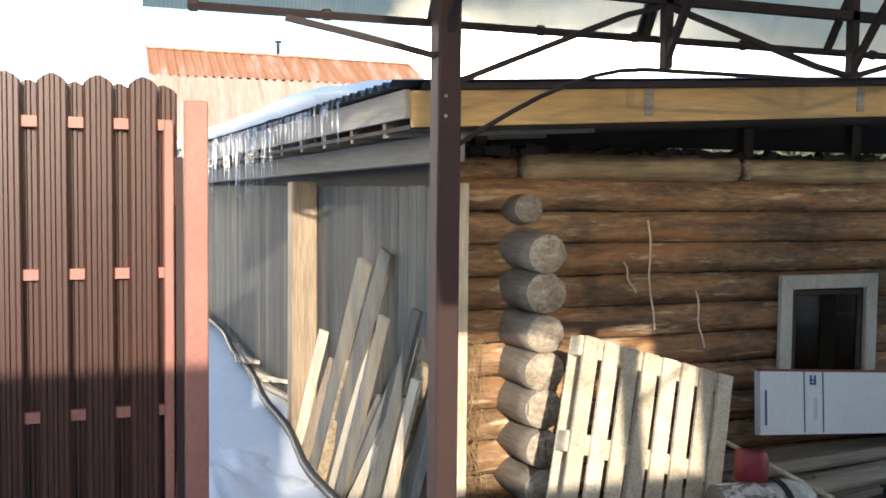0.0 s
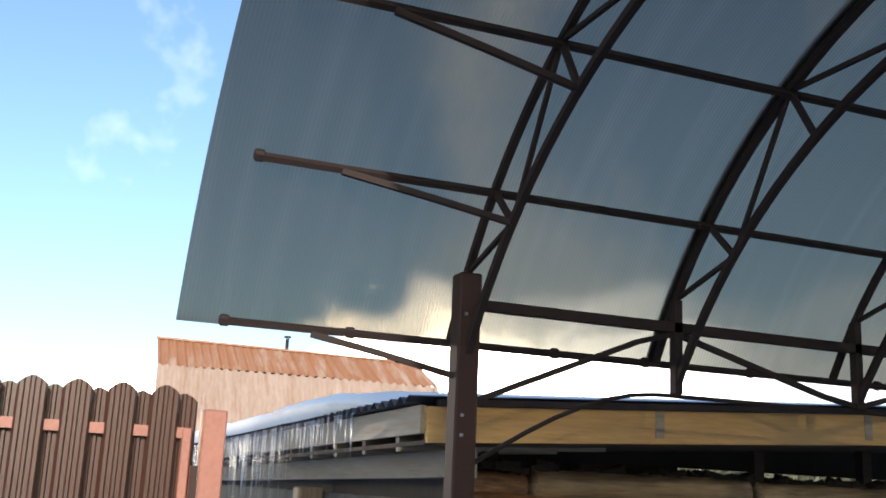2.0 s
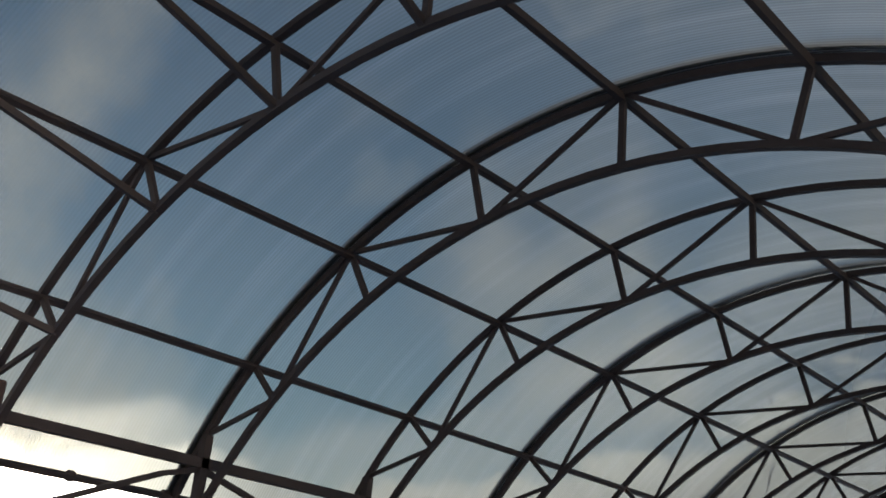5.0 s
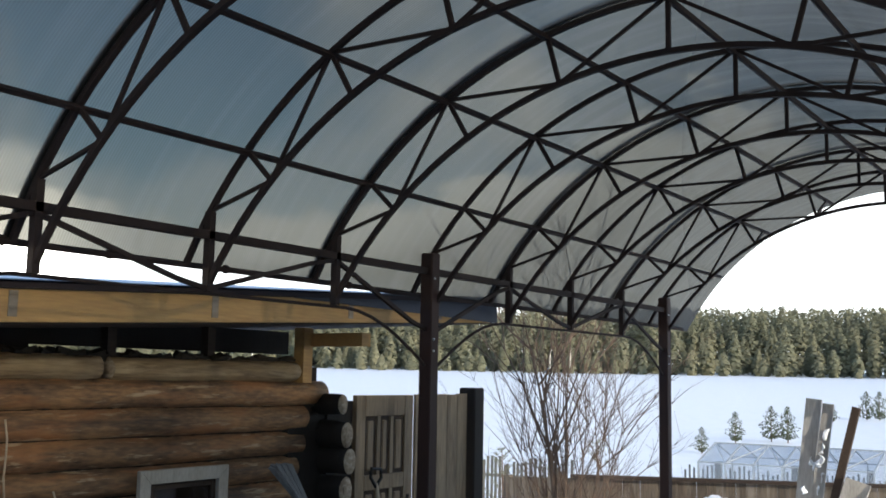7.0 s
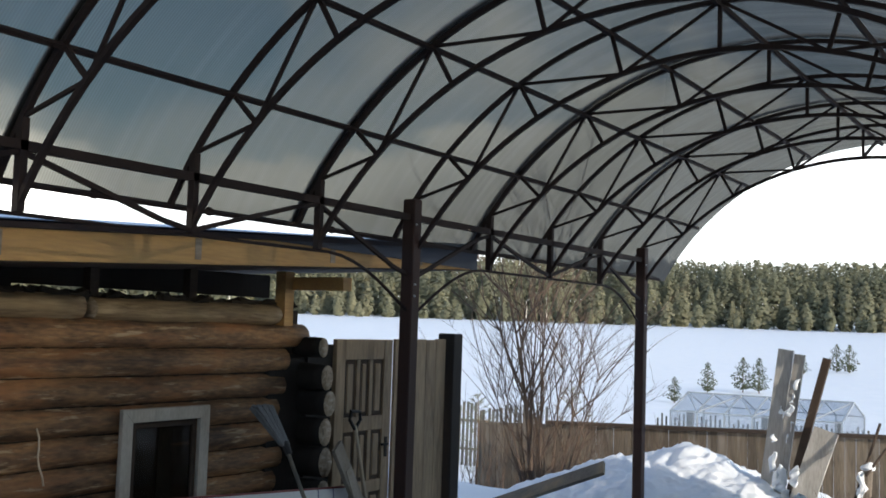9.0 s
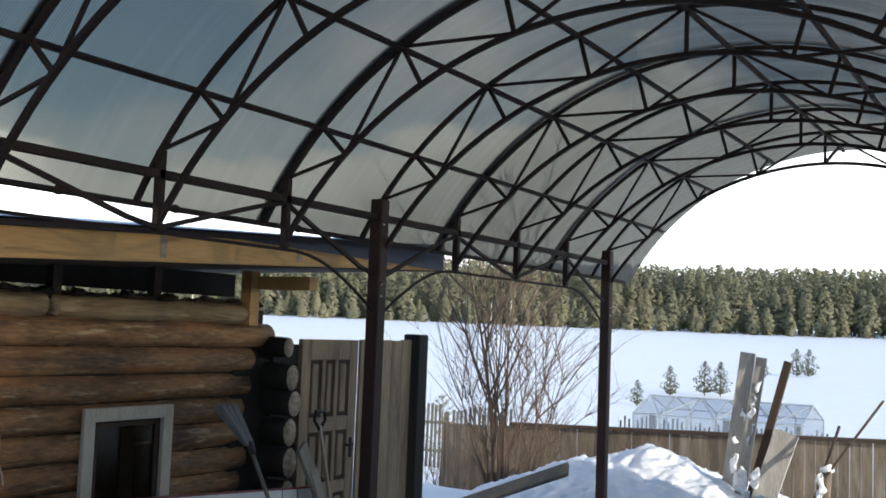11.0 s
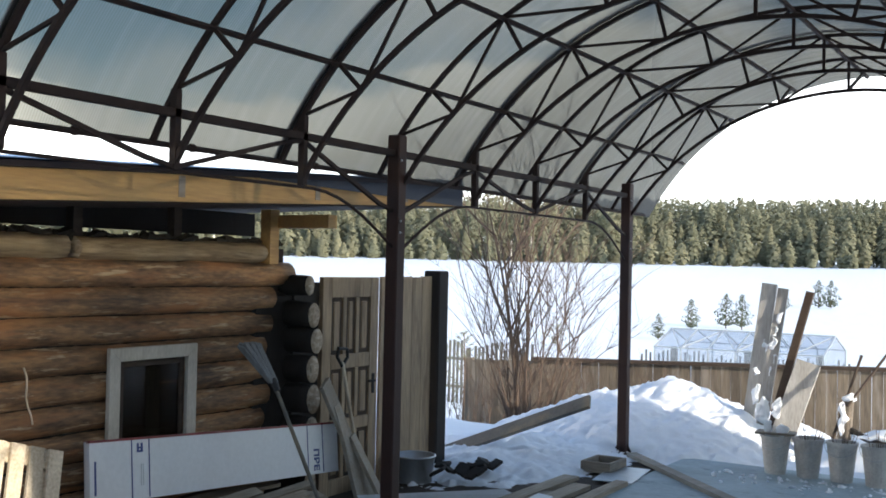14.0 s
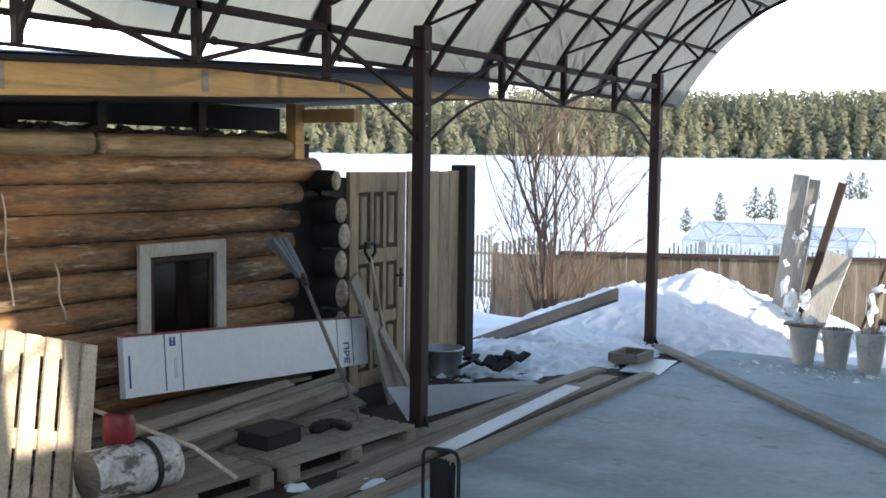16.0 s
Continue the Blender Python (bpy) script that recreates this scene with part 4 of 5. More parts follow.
for az, d, h in ((44.5, 200, 6.5), (28.3, 230, 5), (27.2, 240, 6)):
    a = radians(az)
    x, y = 4 - d * math.sin(a), -1.7 + d * math.cos(a)
    pole = part("utility_pole", sweep(new_bm(), [(x, y, ground_height(x, y) - 0.3), (x, y, ground_height(x, y) + h)], 0.28, 0.28, (1, 0, 0), 6), M_TRIM)
    tagged(pole, "pale timber utility pole before the wood", "pole", "poles at the field's edge")

# ---- yard fence behind the canopy ----
fence = thing("board_fence", "brown weathered board fence with a capping rail", "fence")
FA, FB = Vector((-4.66, 13.0)), Vector((4.4, 13.0))
def fence_top(x):
    return 0.40 + 0.13 * min(1, (x + 4.66) / 2.4) + 0.035 * max(0, x + 2.2)
n = 62
for i in range(n):
    x = -4.6 + 9.0 * (i + 0.5) / n
    h0 = ground_height(x, 13) - 0.1
    part("fence_board", board(new_bm(), (x, 13.02 + 0.012 * noise.noise((i * 1.7, 0, 0)), h0), (x + 0.012 * noise.noise((i * 2.7, 3, 0)), 13.0, fence_top(x) - 0.03 + 0.012 * noise.noise((i, 9, 0))), 0.138, 0.022, (0, -1, 0)), M_FENCE, fence)
part("capping", board(new_bm(), (-3.4, 12.98, fence_top(-3.4)), (4.4, 12.98, fence_top(4.4)), 0.12, 0.05, (0, 0, 1)), M_DARKWOOD, fence)
for x in (-4.62, -2.0, 0.5, 3.0):
    bm = new_bm()
    block(bm, (x - 0.06, 13.04, -1.2), (x + 0.06, 13.16, fence_top(x)), 0.01)
    part("fence_post", bm, M_FENCE, fence)
paling = thing("paling_fence", "grey paling fence of narrow uneven sticks", "fence")
rnd = random.Random(3)
for i in range(34):
    x = -9.2 + 0.105 * i
    y = 17.5
    z = ground_height(x, y)
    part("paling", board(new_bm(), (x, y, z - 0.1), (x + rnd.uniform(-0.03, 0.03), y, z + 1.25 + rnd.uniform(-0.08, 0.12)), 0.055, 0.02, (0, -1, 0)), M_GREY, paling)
for dz in (0.35, 0.95):
    part("rail", board(new_bm(), (-9.3, 17.54, ground_height(-9, 17.5) + dz), (-5.5, 17.54, ground_height(-5.5, 17.5) + dz), 0.06, 0.04, (0, -1, 0)), M_GREYX, paling)
low = thing("low_fence", "low grey post-and-stick fence beyond the yard", "fence")
for i in range(46):
    x = -7.0 + 0.13 * i
    z = ground_height(x, 27)
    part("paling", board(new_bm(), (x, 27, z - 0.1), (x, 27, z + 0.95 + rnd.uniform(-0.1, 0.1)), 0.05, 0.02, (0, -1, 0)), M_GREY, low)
for x in (-6.0, -3.9, -2.0):
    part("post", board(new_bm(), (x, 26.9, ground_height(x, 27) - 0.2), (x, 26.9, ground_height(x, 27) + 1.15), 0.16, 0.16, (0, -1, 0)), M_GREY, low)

# ---- greenhouse ----
def greenhouse(x0, x1, y0, y1, zt, zb, label):
    g = thing("greenhouse", label, "greenhouse", "greenhouses")
    M = M_ZINC
    zm = zt - 0.42
    n = 6
    yr = (y0 + y1) / 2
    for i in range(n + 1):
        x = x0 + (x1 - x0) * i / n
        part("rib", sweep(new_bm(), [(x, y0, zb), (x, y0, zm), (x, yr, zt), (x, y1, zm), (x, y1, zb)], 0.035, 0.035, (1, 0, 0)), M, g)
        if i < n:
            xn = x0 + (x1 - x0) * (i + 1) / n
            part("brace", sweep(new_bm(), [(x if i % 2 else xn, y0 - 0.005, zm), (xn if i % 2 else x, yr, zt)], 0.025, 0.025, (1, 0, 0)), M, g)
    for p in ((y0, zb + 0.05), (y0, zm), (yr, zt), (y1, zm)):
        part("stringer", sweep(new_bm(), [(x0, *p), (x1, *p)], 0.035, 0.035, (0, 1, 0)), M, g)
    for a, b in (((y0, zb), (y0, zm)), ((y0, zm), (yr, zt)), ((yr, zt), (y1, zm)), ((y1, zm), (y1, zb))):
        bm = new_bm()
        bm.faces.new([bm.verts.new(q) for q in ((x0, *a), (x1, *a), (x1, *b), (x0, *b))])
        part("sheet", bm, M_GREENH, g)
    for x in (x0, x1):
        bm = new_bm()
        bm.faces.new([bm.verts.new((x, *q)) for q in ((y0, zb), (y0, zm), (yr, zt), (y1, zm), (y1, zb))])
        part("end_sheet", bm, M_GREENH, g)
    return g


greenhouse(-5.5, -1.3, 24.0, 26.6, 0.38, -1.4, "gable greenhouse of milky sheet on a thin metal frame")
greenhouse(1.2, 5.0, 24.5, 27.0, 0.33, -1.4, "pale greenhouse further along the snowy garden")

# ---- old door and planks closing the yard beside the house ----
door = thing("door", "old bare-wood panelled door standing closed as a yard gate", "door")
dx = WALL
dy0, dy1, dz0, dz1 = 4.86, 5.64, -0.05, 1.785
def leaf(lo, hi, thick, name, mat=None, x=dx):
    bm = new_bm()
    block(bm, (x - thick / 2, lo[0], lo[1]), (x + thick / 2, hi[0], hi[1]), 0.004)
    return part(name, bm, mat or M_DOOR, door)
leaf((dy0, dz0), (dy0 + 0.12, dz1), 0.045, "stile")
leaf((dy1 - 0.12, dz0), (dy1, dz1), 0.045, "stile")
cols = [dy0 + 0.122 + i * (dy1 - dy0 - 0.244) / 3 for i in range(4)]
for z0, z1 in ((dz0, dz0 + 0.16), (0.50, 0.60), (1.02, 1.14), (dz1 - 0.17, dz1)):
    leaf((dy0 + 0.121, z0), (dy1 - 0.121, z1), 0.044, "rail")
for z0, z1 in ((dz0 + 0.161, 0.499), (0.601, 1.019), (1.141, dz1 - 0.171)):
    for i in range(3):
        a, b = cols[i] + (0.025 if i else 0), cols[i + 1] - (0.025 if i < 2 else 0)
        leaf((a + 0.001, z0), (b - 0.001, z1), 0.014, "panel_ground", M_DARKWOOD)
        bm = new_bm()
        block(bm, (dx - 0.016, a + 0.03, z0 + 0.03), (dx + 0.016, b - 0.03, z1 - 0.03), 0.012)
        part("panel", bm, M_DOOR, door)
        if i:
            leaf((cols[i] - 0.024, z0), (cols[i] + 0.024, z1), 0.043, "muntin")
bm = new_bm()
block(bm, (dx + 0.024, dy1 - 0.085, 0.78), (dx + 0.03, dy1 - 0.05, 0.95)), block(bm, (dx + 0.03, dy1 - 0.15, 0.88), (dx + 0.055, dy1 - 0.06, 0.9), 0.004)
part("handle", bm, M_BLACK, door, "black lever handle")
screen = thing("plank_screen", "upright brown planks closing the gap beside the door", "fence")
# Black board added to fill the gap between log corner and door.
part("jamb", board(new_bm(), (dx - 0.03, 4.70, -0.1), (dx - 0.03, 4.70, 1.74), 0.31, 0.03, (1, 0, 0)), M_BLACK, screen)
for i in range(5):
    y = 5.69 + 0.165 * i
    part("plank", board(new_bm(), (dx, y + 0.08, -0.1), (dx, y + 0.08, 1.79 + 0.015 * noise.noise((i * 4.1, 0, 0))), 0.158, 0.025, (1, 0, 0)), M_DOOR, screen)
bm = new_bm()
block(bm, (dx - 0.1, 6.54, -0.2), (dx + 0.08, 6.71, 1.85), 0.012)
tagged(part("yard_post", bm, M_BLACK), "thick tarred black post ending the plank screen", "post")

# ---- snow heap ----
def heap(cx, cy, z0, rx, ry, h, seed, n=44, squash=1.0):
    bm = new_bm()
    rows = []
    for j in range(n + 1):
        r = []
        for i in range(n + 1):
            u, v = -1 + 2 * i / n, -1 + 2 * j / n
            d = math.hypot(u, v)
            x, y = cx + u * rx, cy + v * ry
            z = h * max(0, 1 - d ** 1.25) * (1 + 0.25 * noise.noise((x * 1.1, y * 1.1, seed))) + 0.09 * noise.noise((x * 3, y * 3, seed)) * max(0, 1 - d) \
                + 0.04 * noise.noise((x * 7, y * 7, seed)) * (d < 1) + 0.025 * (abs(noise.noise((x * 13, y * 13, seed))) - 0.2) * (d < 0.95) + 0.028 * noise.noise((x * 21, y * 21, seed)) * (d < 0.95)
            r.append(bm.verts.new((x, y, z0 + z - (0.15 if d >= 1 else 0))))
        rows.append(r)
    for a, b in zip(rows, rows[1:]):
        for i in range(n):
            bm.faces.new((a[i], a[i + 1], b[i + 1], b[i]))
    return bm


tagged(part("snow_heap", heap(-0.25, 10.2, -0.14, 2.2, 2.3, 0.70, 2, 150), M_SNOW, None, smooth=True), "shovelled heap of lumpy snow beyond the slab", "snow heap", kind="stuff")
tagged(part("snow_bank", heap(-0.85, 7.8, -0.08, 1.35, 2.5, 0.22, 5, 130), M_SNOW, None, smooth=True), "trodden snow bank between post and plank screen", "snow bank", kind="stuff")

# ---- unseen walls added behind the yard; their stepped heights shape the sun's shadow ----
for name, lo, hi in (("house", (6.2, 0.35, -0.2), (6.5, 8.0, 3.6)), ("porch", (6.2, -0.05, -0.2), (6.45, 0.34, 2.93)), ("yard", (6.2, -2.3, -0.2), (6.4, -0.06, 2.1)),
                     ("shed", (6.2, -9.0, -0.2), (6.4, -2.31, 2.8)), ("back", (-0.6, -9.3, -0.2), (6.4, -9.02, 2.6))):
    bm = new_bm()
    block(bm, lo, hi, 0.01)
    tagged(part("wall_" + name, bm, M_WALLB), "unseen plain wall added to close the yard and shape the sunlight", "wall", kind="structure")
side_fence = thing("steel_fence", "brown profiled-steel fence carrying on from the gate", "fence")
bm = new_bm()
block(bm, (GX - 0.03, -9.0, 0.0), (GX + 0.0, -3.35, 2.2), 0.005)
part("panel", bm, M_GATE, side_fence)

# ---- pallets ----
def pallet(label, length, width, slats, mat, group="pallets"):
    p = thing("pallet", label, "pallet", group)
    for i in range(slats):
        y = -width / 2 + width * (i + 0.5) / slats
        bm = new_bm()
        w = width / slats * 0.74 * (1 + 0.12 * noise.noise((i * 2.2, length, 0)))
        block(bm, (-length / 2, y - w / 2, 0.1), (length / 2, y + w / 2, 0.122), 0.003)
        part("slat", bm, mat, p)
    for x in (-length / 2 + 0.05, 0, length / 2 - 0.05):
        bm = new_bm()
        block(bm, (x - 0.05, -width / 2, 0.08), (x + 0.05, width / 2, 0.0995), 0.003)
        part("cross_board", bm, mat, p)
        for y in (-width / 2 + 0.05, 0, width / 2 - 0.05):
            bm = new_bm()
            block(bm, (x - 0.05, y - 0.05, 0.0175), (x + 0.05, y + 0.05, 0.0795), 0.004)
            part("block", bm, mat, p)
    for y in (-width / 2 + 0.05, 0, width / 2 - 0.05):
        bm = new_bm()
        block(bm, (-length / 2, y - 0.05, 0.0), (length / 2, y + 0.05, 0.017), 0.003)
        part("skid", bm, mat, p)
    return p


M_PALX = material("pallet_wood_flat", (0.36, 0.31, 0.24), 0.8, 0, 0.4, (8, 2, 8), (60, 8, 60), 0.4, (0.2, 0.17, 0.13), 0.5, 0.18)
pal = pallet("pale new wooden pallet leaning on the log wall", 1.05, 0.96, 8, M_PALLET)
ex = Vector((-0.22, 0.27, 0.93)).normalized()
ey = Vector((0, 0.96, -0.28))
ey = (ey - ex * ey.dot(ex)).normalized()
ez = ex.cross(ey)
if ez.x < 0:
    ez = -ez
rot = Matrix((ex, ey, ez)).transposed().to_4x4()
if rot.determinant() < 0:
    rot = Matrix((ex, -ey, ez)).transposed().to_4x4()
pal.matrix_basis = Matrix.Translation((-0.53, 1.27, 0.467)) @ rot
flat = pallet("grey used pallet lying flat before the log wall", 1.2, 0.8, 6, M_PALX)
flat.matrix_basis = pose(-0.25, 3.31, -0.015, 0, 0, 86.5)
copy_thing(flat, pose(-0.36, 2.03, -0.015, 0, 0, 86))

# ---- stack of planks, package, loose boards ----
stack = thing("plank_stack", "stack of uneven grey sawn planks by the log wall", "planks")
rnd = random.Random(21)
for lay in range(8):
    for i in range(4 if lay < 5 else 3 if lay < 7 else 2):
        w = rnd.uniform(0.09, 0.15)
        x = -1.05 + 0.145 * i + rnd.uniform(-0.03, 0.03)
        y0, y1 = 1.75 + rnd.uniform(-0.15, 0.5), 4.2 + rnd.uniform(-0.55, 0.25) - 0.03 * lay
        z = 0.034 * lay
        part("board", board(new_bm(), (x, y0, z), (x + rnd.uniform(-0.07, 0.07), y1, z + rnd.uniform(-0.004, 0.012)), w, rnd.uniform(0.018, 0.028), (rnd.uniform(-0.06, 0.1), 0, 1), rnd.uniform(-0.006, 0.014)), M_GREYY, stack)
for a, b, w, th in (((-0.5, 1.95, 0.19), (-0.62, 4.0, 0.26), 0.1, 0.024), ((-0.56, 2.0, 0.16), (-0.58, 4.15, 0.22), 0.12, 0.024), ((-0.46, 2.2, 0.07), (-0.55, 4.2, 0.11), 0.13, 0.028),
                    ((-0.6, 2.5, 0.225), (-0.66, 4.1, 0.3), 0.06, 0.022), ((-0.44, 2.35, 0.12), (-0.56, 3.9, 0.2), 0.05, 0.03), ((-0.7, 2.15, 0.27), (-0.78, 3.7, 0.3), 0.08, 0.02)):
    loose = part("loose_board", board(new_bm(), a, b, w, th, (0.4, 0, 1), rnd.uniform(-0.01, 0.01)), M_GREYY)
    tagged(loose, "grey sawn board sliding off the plank stack", "board", "loose boards")

pack = thing("flat_package", "long white flat package with blue print and red edge", "package")
A, B = Vector((-0.93, 2.34, 0.80)), Vector((-0.93, 4.72, 0.645))
tt = (B - A).normalized()
dn = Vector((0.14, 0, -1))
dn = (dn - tt * dn.dot(tt)).normalized()
nn = tt.cross(dn)
if nn.x < 0:
    nn = -nn
H = 0.375
C = (A + B) / 2 + dn * H / 2
part("carton", board(new_bm(), A + dn * H / 2, B + dn * H / 2, H, 0.05, nn), M_PVC, pack)
part("red_edge", board(new_bm(), A + dn * 0.003 + nn * 0.001, B + dn * 0.003 + nn * 0.001, 0.014, 0.056, nn), M_RED, pack, "red edge strip")
def print_bar(s, d, w, h, mat=None):
    """A printed mark s metres along the package and d metres down it."""
    p = A + tt * s + dn * d + nn * 0.0265
    part("print", board(new_bm(), p, p + dn * h, w, 0.002, nn), mat or M_BLUE, pack)
for s in (0.32, 0.46, 2.02, 2.2):
    print_bar(s, 0.01, 0.008, H - 0.02)
for s, d, w, h in ((0.37, 0.03, 0.016, 0.05), (0.4, 0.03, 0.016, 0.05), (0.385, 0.055, 0.05, 0.01), (0.385, 0.075, 0.05, 0.012), (0.04, 0.12, 0.014, 0.2)):
    print_bar(s, d, w, h)
for s in (0.395, 0.41):
    print_bar(s, 0.16, 0.006, 0.13, M_ZINC)
letters = bpy.data.curves.new("print", "FONT")
letters.body, letters.size, letters.extrude, letters.align_y, letters.offset = "ПРЕ", 0.085, 0.0006, "CENTER", 0.003
letters.materials.append(M_BLUE)
draft = bpy.data.objects.new("draft", letters)
word = new("print", bpy.data.meshes.new_from_object(draft))
bpy.data.objects.remove(draft)
word.parent = pack
p = A + tt * 2.115 + dn * 0.185 + nn * 0.0268
word.matrix_basis = Matrix.Translation(p) @ Matrix((dn, tt, nn)).transposed().to_4x4()

rnd = random.Random(2)
for i, (y0, y1, z1, w) in enumerate(((5.02, 4.5, 0.98, 0.16), (4.85, 4.62, 0.80, 0.12), (4.72, 4.68, 0.62, 0.1), (4.98, 4.78, 0.55, 0.1))):
    b = part("leaning_board", board(new_bm(), (-0.74 + 0.05 * i, y0, -0.02), (-0.86 + 0.02 * i, y1, z1), w, 0.03, (1, 0.3, 0.1)), M_GREYX)
    tagged(b, "grey board leaning beside the old door", "board", "boards by the door")

# broom, shovel
broom = thing("broom", "long-handled broom with grey bristles, brush upward", "broom")
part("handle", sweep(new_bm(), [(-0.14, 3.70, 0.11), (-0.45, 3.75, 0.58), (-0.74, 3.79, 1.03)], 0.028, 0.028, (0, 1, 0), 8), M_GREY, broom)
part("socket", sweep(new_bm(), [(-0.71, 3.785, 0.99), (-0.76, 3.79, 1.07)], [0.05, 0.07], [0.05, 0.05], (0, 1, 0), 10), M_RUBBER, broom)
bm = new_bm()
rnd = random.Random(6)
for i in range(190):
    s, t = rnd.uniform(-1, 1), rnd.uniform(-1, 1)
    sweep(bm, [(-0.755 + 0.015 * t, 3.79 + 0.03 * s, 1.05), (-0.87 + 0.035 * t, 3.66 + 0.085 * s, 1.30 + 0.03 * rnd.random())], [0.014, 0.011], [0.014, 0.011], (0, 1, 0))
part("bristles", bm, M_BRISTLE, broom)
shovel = thing("shovel", "shovel with a black grip leaning on the old door", "shovel")
part("shaft", sweep(new_bm(), [(-1.08, 5.30, 0.02), (-1.09, 5.18, 0.55), (-1.12, 5.06, 1.08)], 0.032, 0.032, (0, 1, 0), 8), M_PALLET, shovel)
part("grip", sweep(new_bm(), [(-1.12, 5.06, 1.05), (-1.12, 4.99, 1.13), (-1.12, 5.0, 1.2), (-1.12, 5.12, 1.19), (-1.12, 5.13, 1.12), (-1.12, 5.06, 1.05)], 0.028, 0.028, (1, 0, 0), 8), M_RUBBER, shovel)
part("blade", board(new_bm(), (-1.05, 5.36, -0.05), (-1.08, 5.3, 0.1), 0.2, 0.012, (1, 0, 0.2), 0.02), M_STEEL, shovel)

for x, y, rx, ry in ((0.47, 2.98, 0.08, 0.1), (0.2, 2.68, 0.08, 0.06), (0.36, 3.45, 0.05, 0.08)):
    bm = new_bm()
    bmesh.ops.create_icosphere(bm, subdivisions=4, radius=1.0, matrix=pose(x, y, -0.015) @ Matrix.Diagonal((rx, ry, 0.03, 1)))
    for v in bm.verts:
        v.co += Vector((noise.noise(v.co * 15), noise.noise(v.co * 15 + Vector((9, 0, 0))), 0.35 * noise.noise(v.co * 24))) * 0.04
    tagged(part("snow_patch", bm, M_SNOW, smooth=True), "small patch of leftover snow beside the pallets", "snow", kind="stuff")

# whitewashed log round with a red pot on it
chunk = thing("log_round", "thick whitewashed log round bound with a dark strap", "log")
bm = log_mesh((-0.24, 1.56, 0.25), (-0.16, 2.04, 0.245), 0.145, 400, 22, 14)
part("trunk", bm, [M_BIRCH, M_BARK], chunk, smooth=True)
bm = new_bm()
ring = [Vector((-0.19, 1.87, 0.247)) + Vector((math.cos(a) * 0.155, 0, math.sin(a) * 0.148)) for a in (2 * math.pi * i / 28 for i in range(29))]
sweep(bm, ring, 0.03, 0.012, (0, 1, 0))
part("strap", bm, M_RUBBER, chunk)
pot = thing("red_pot", "small dented red pot standing on the log round", "pot")
bm = new_bm()
prof = [(0.08, 0), (0.086, 0.02), (0.083, 0.125), (0.072, 0.15), (0.062, 0.155), (0.055, 0.14), (0.0, 0.015)]
rings = [[bm.verts.new((-0.27 + r * math.cos(a), 1.79 + r * math.sin(a), 0.378 + z + 0.012 * math.cos(a + 1) * (z > 0.1))) for a in (2 * math.pi * k / 20 for k in range(20))] for r, z in prof[:-1]]
for a, b in zip(rings, rings[1:]):
    for k in range(20):
        bm.faces.new((a[k], a[(k + 1) % 20], b[(k + 1) % 20], b[k]))
bm.faces.new(rings[-1]), bm.faces.new(list(reversed(rings[0])))
part("bowl", bm, M_RED, pot, smooth=True)
bm = new_bm()
block(bm, (-0.31, 1.75, 0.5), (-0.24, 1.82, 0.53), 0.01)
part("knob", bm, M_BLACK, pot)
stick = part("stick", sweep(new_bm(), [(-0.62, 1.86, 0.50), (-0.1, 2.15, 0.30), (0.08, 2.3, 0.12)], 0.026, 0.024, (0, 1, 0), 7), M_PALLET)
tagged(stick, "pale peeled stick lying across the pallets", "stick")
tray = thing("black_box", "low black tool box on the flat pallet", "box")
bm = new_bm()
block(bm, (-0.42, 2.80, 0.108), (-0.16, 3.12, 0.2), 0.012)
part("body", bm, M_BLACK, tray)
bm = new_bm()
block(bm, (-0.43, 2.79, 0.201), (-0.15, 3.13, 0.215), 0.006)
part("lid", bm, M_DARKWOOD, tray)
for gx, gy, rz in ((-0.26, 3.40, 20), (-0.18, 3.52, 75)):
    bm = new_bm()
    bmesh.ops.create_icosphere(bm, subdivisions=3, radius=1, matrix=pose(gx, gy, 0.128, 0, 0, rz) @ Matrix.Diagonal((0.06, 0.11, 0.03, 1)))
    for k in range(4):
        bmesh.ops.create_icosphere(bm, subdivisions=2, radius=1, matrix=pose(gx, gy, 0.125, 0, 0, rz) @ pose(-0.042 + 0.028 * k, 0.13, 0, 0, 0, 8 - 5 * k) @ Matrix.Diagonal((0.013, 0.05, 0.014, 1)))
    for v in bm.verts:
        v.co += Vector((0, 0, 0.02)) * noise.noise(v.co * 14)
    tagged(part("work_glove", bm, M_BLACK, smooth=True), "crumpled black work glove lying on the pallet", "glove", "pair of gloves")

# sheets and boards lying along the slab's edge
bm = new_bm()
v = [bm.verts.new(p) for p in ((-0.32, 4.22, 0.24), (-0.15, 4.26, 0.0), (0.03, 5.95, 0.0), (-0.06, 5.95, 0.03))]
bm.faces.new(v)
got = bmesh.ops.solidify(bm, geom=bm.faces[:], thickness=0.012)
tagged(part("white_sheet", bm, M_PVC), "thin white sheet lying behind the canopy post", "sheet")
tagged(part("metal_strip", board(new_bm(), (0.52, 3.7, 0.035), (0.33, 5.95, 0.03), 0.13, 0.006, (0.1, 0, 1)), M_PVC), "long pale metal strip lying on the boards", "strip")
for i, (a, b, w, th) in enumerate((((0.74, -1.2, 0.02), (0.63, 6.85, 0.02), 0.11, 0.045), ((0.46, -0.4, 0.0), (0.36, 6.6, 0.0), 0.16, 0.04), ((0.1, 3.3, -0.0), (0.12, 6.9, -0.0), 0.15, 0.035), ((0.28, 3.0, -0.005), (0.22, 6.2, -0.005), 0.12, 0.03))):
    b_ = part("formwork_board", board(new_bm(), a, b, w, th, (0, 0, 1)), M_GREYY)
    tagged(b_, "grey formwork board lying along the slab's edge", "board", "boards along the slab")
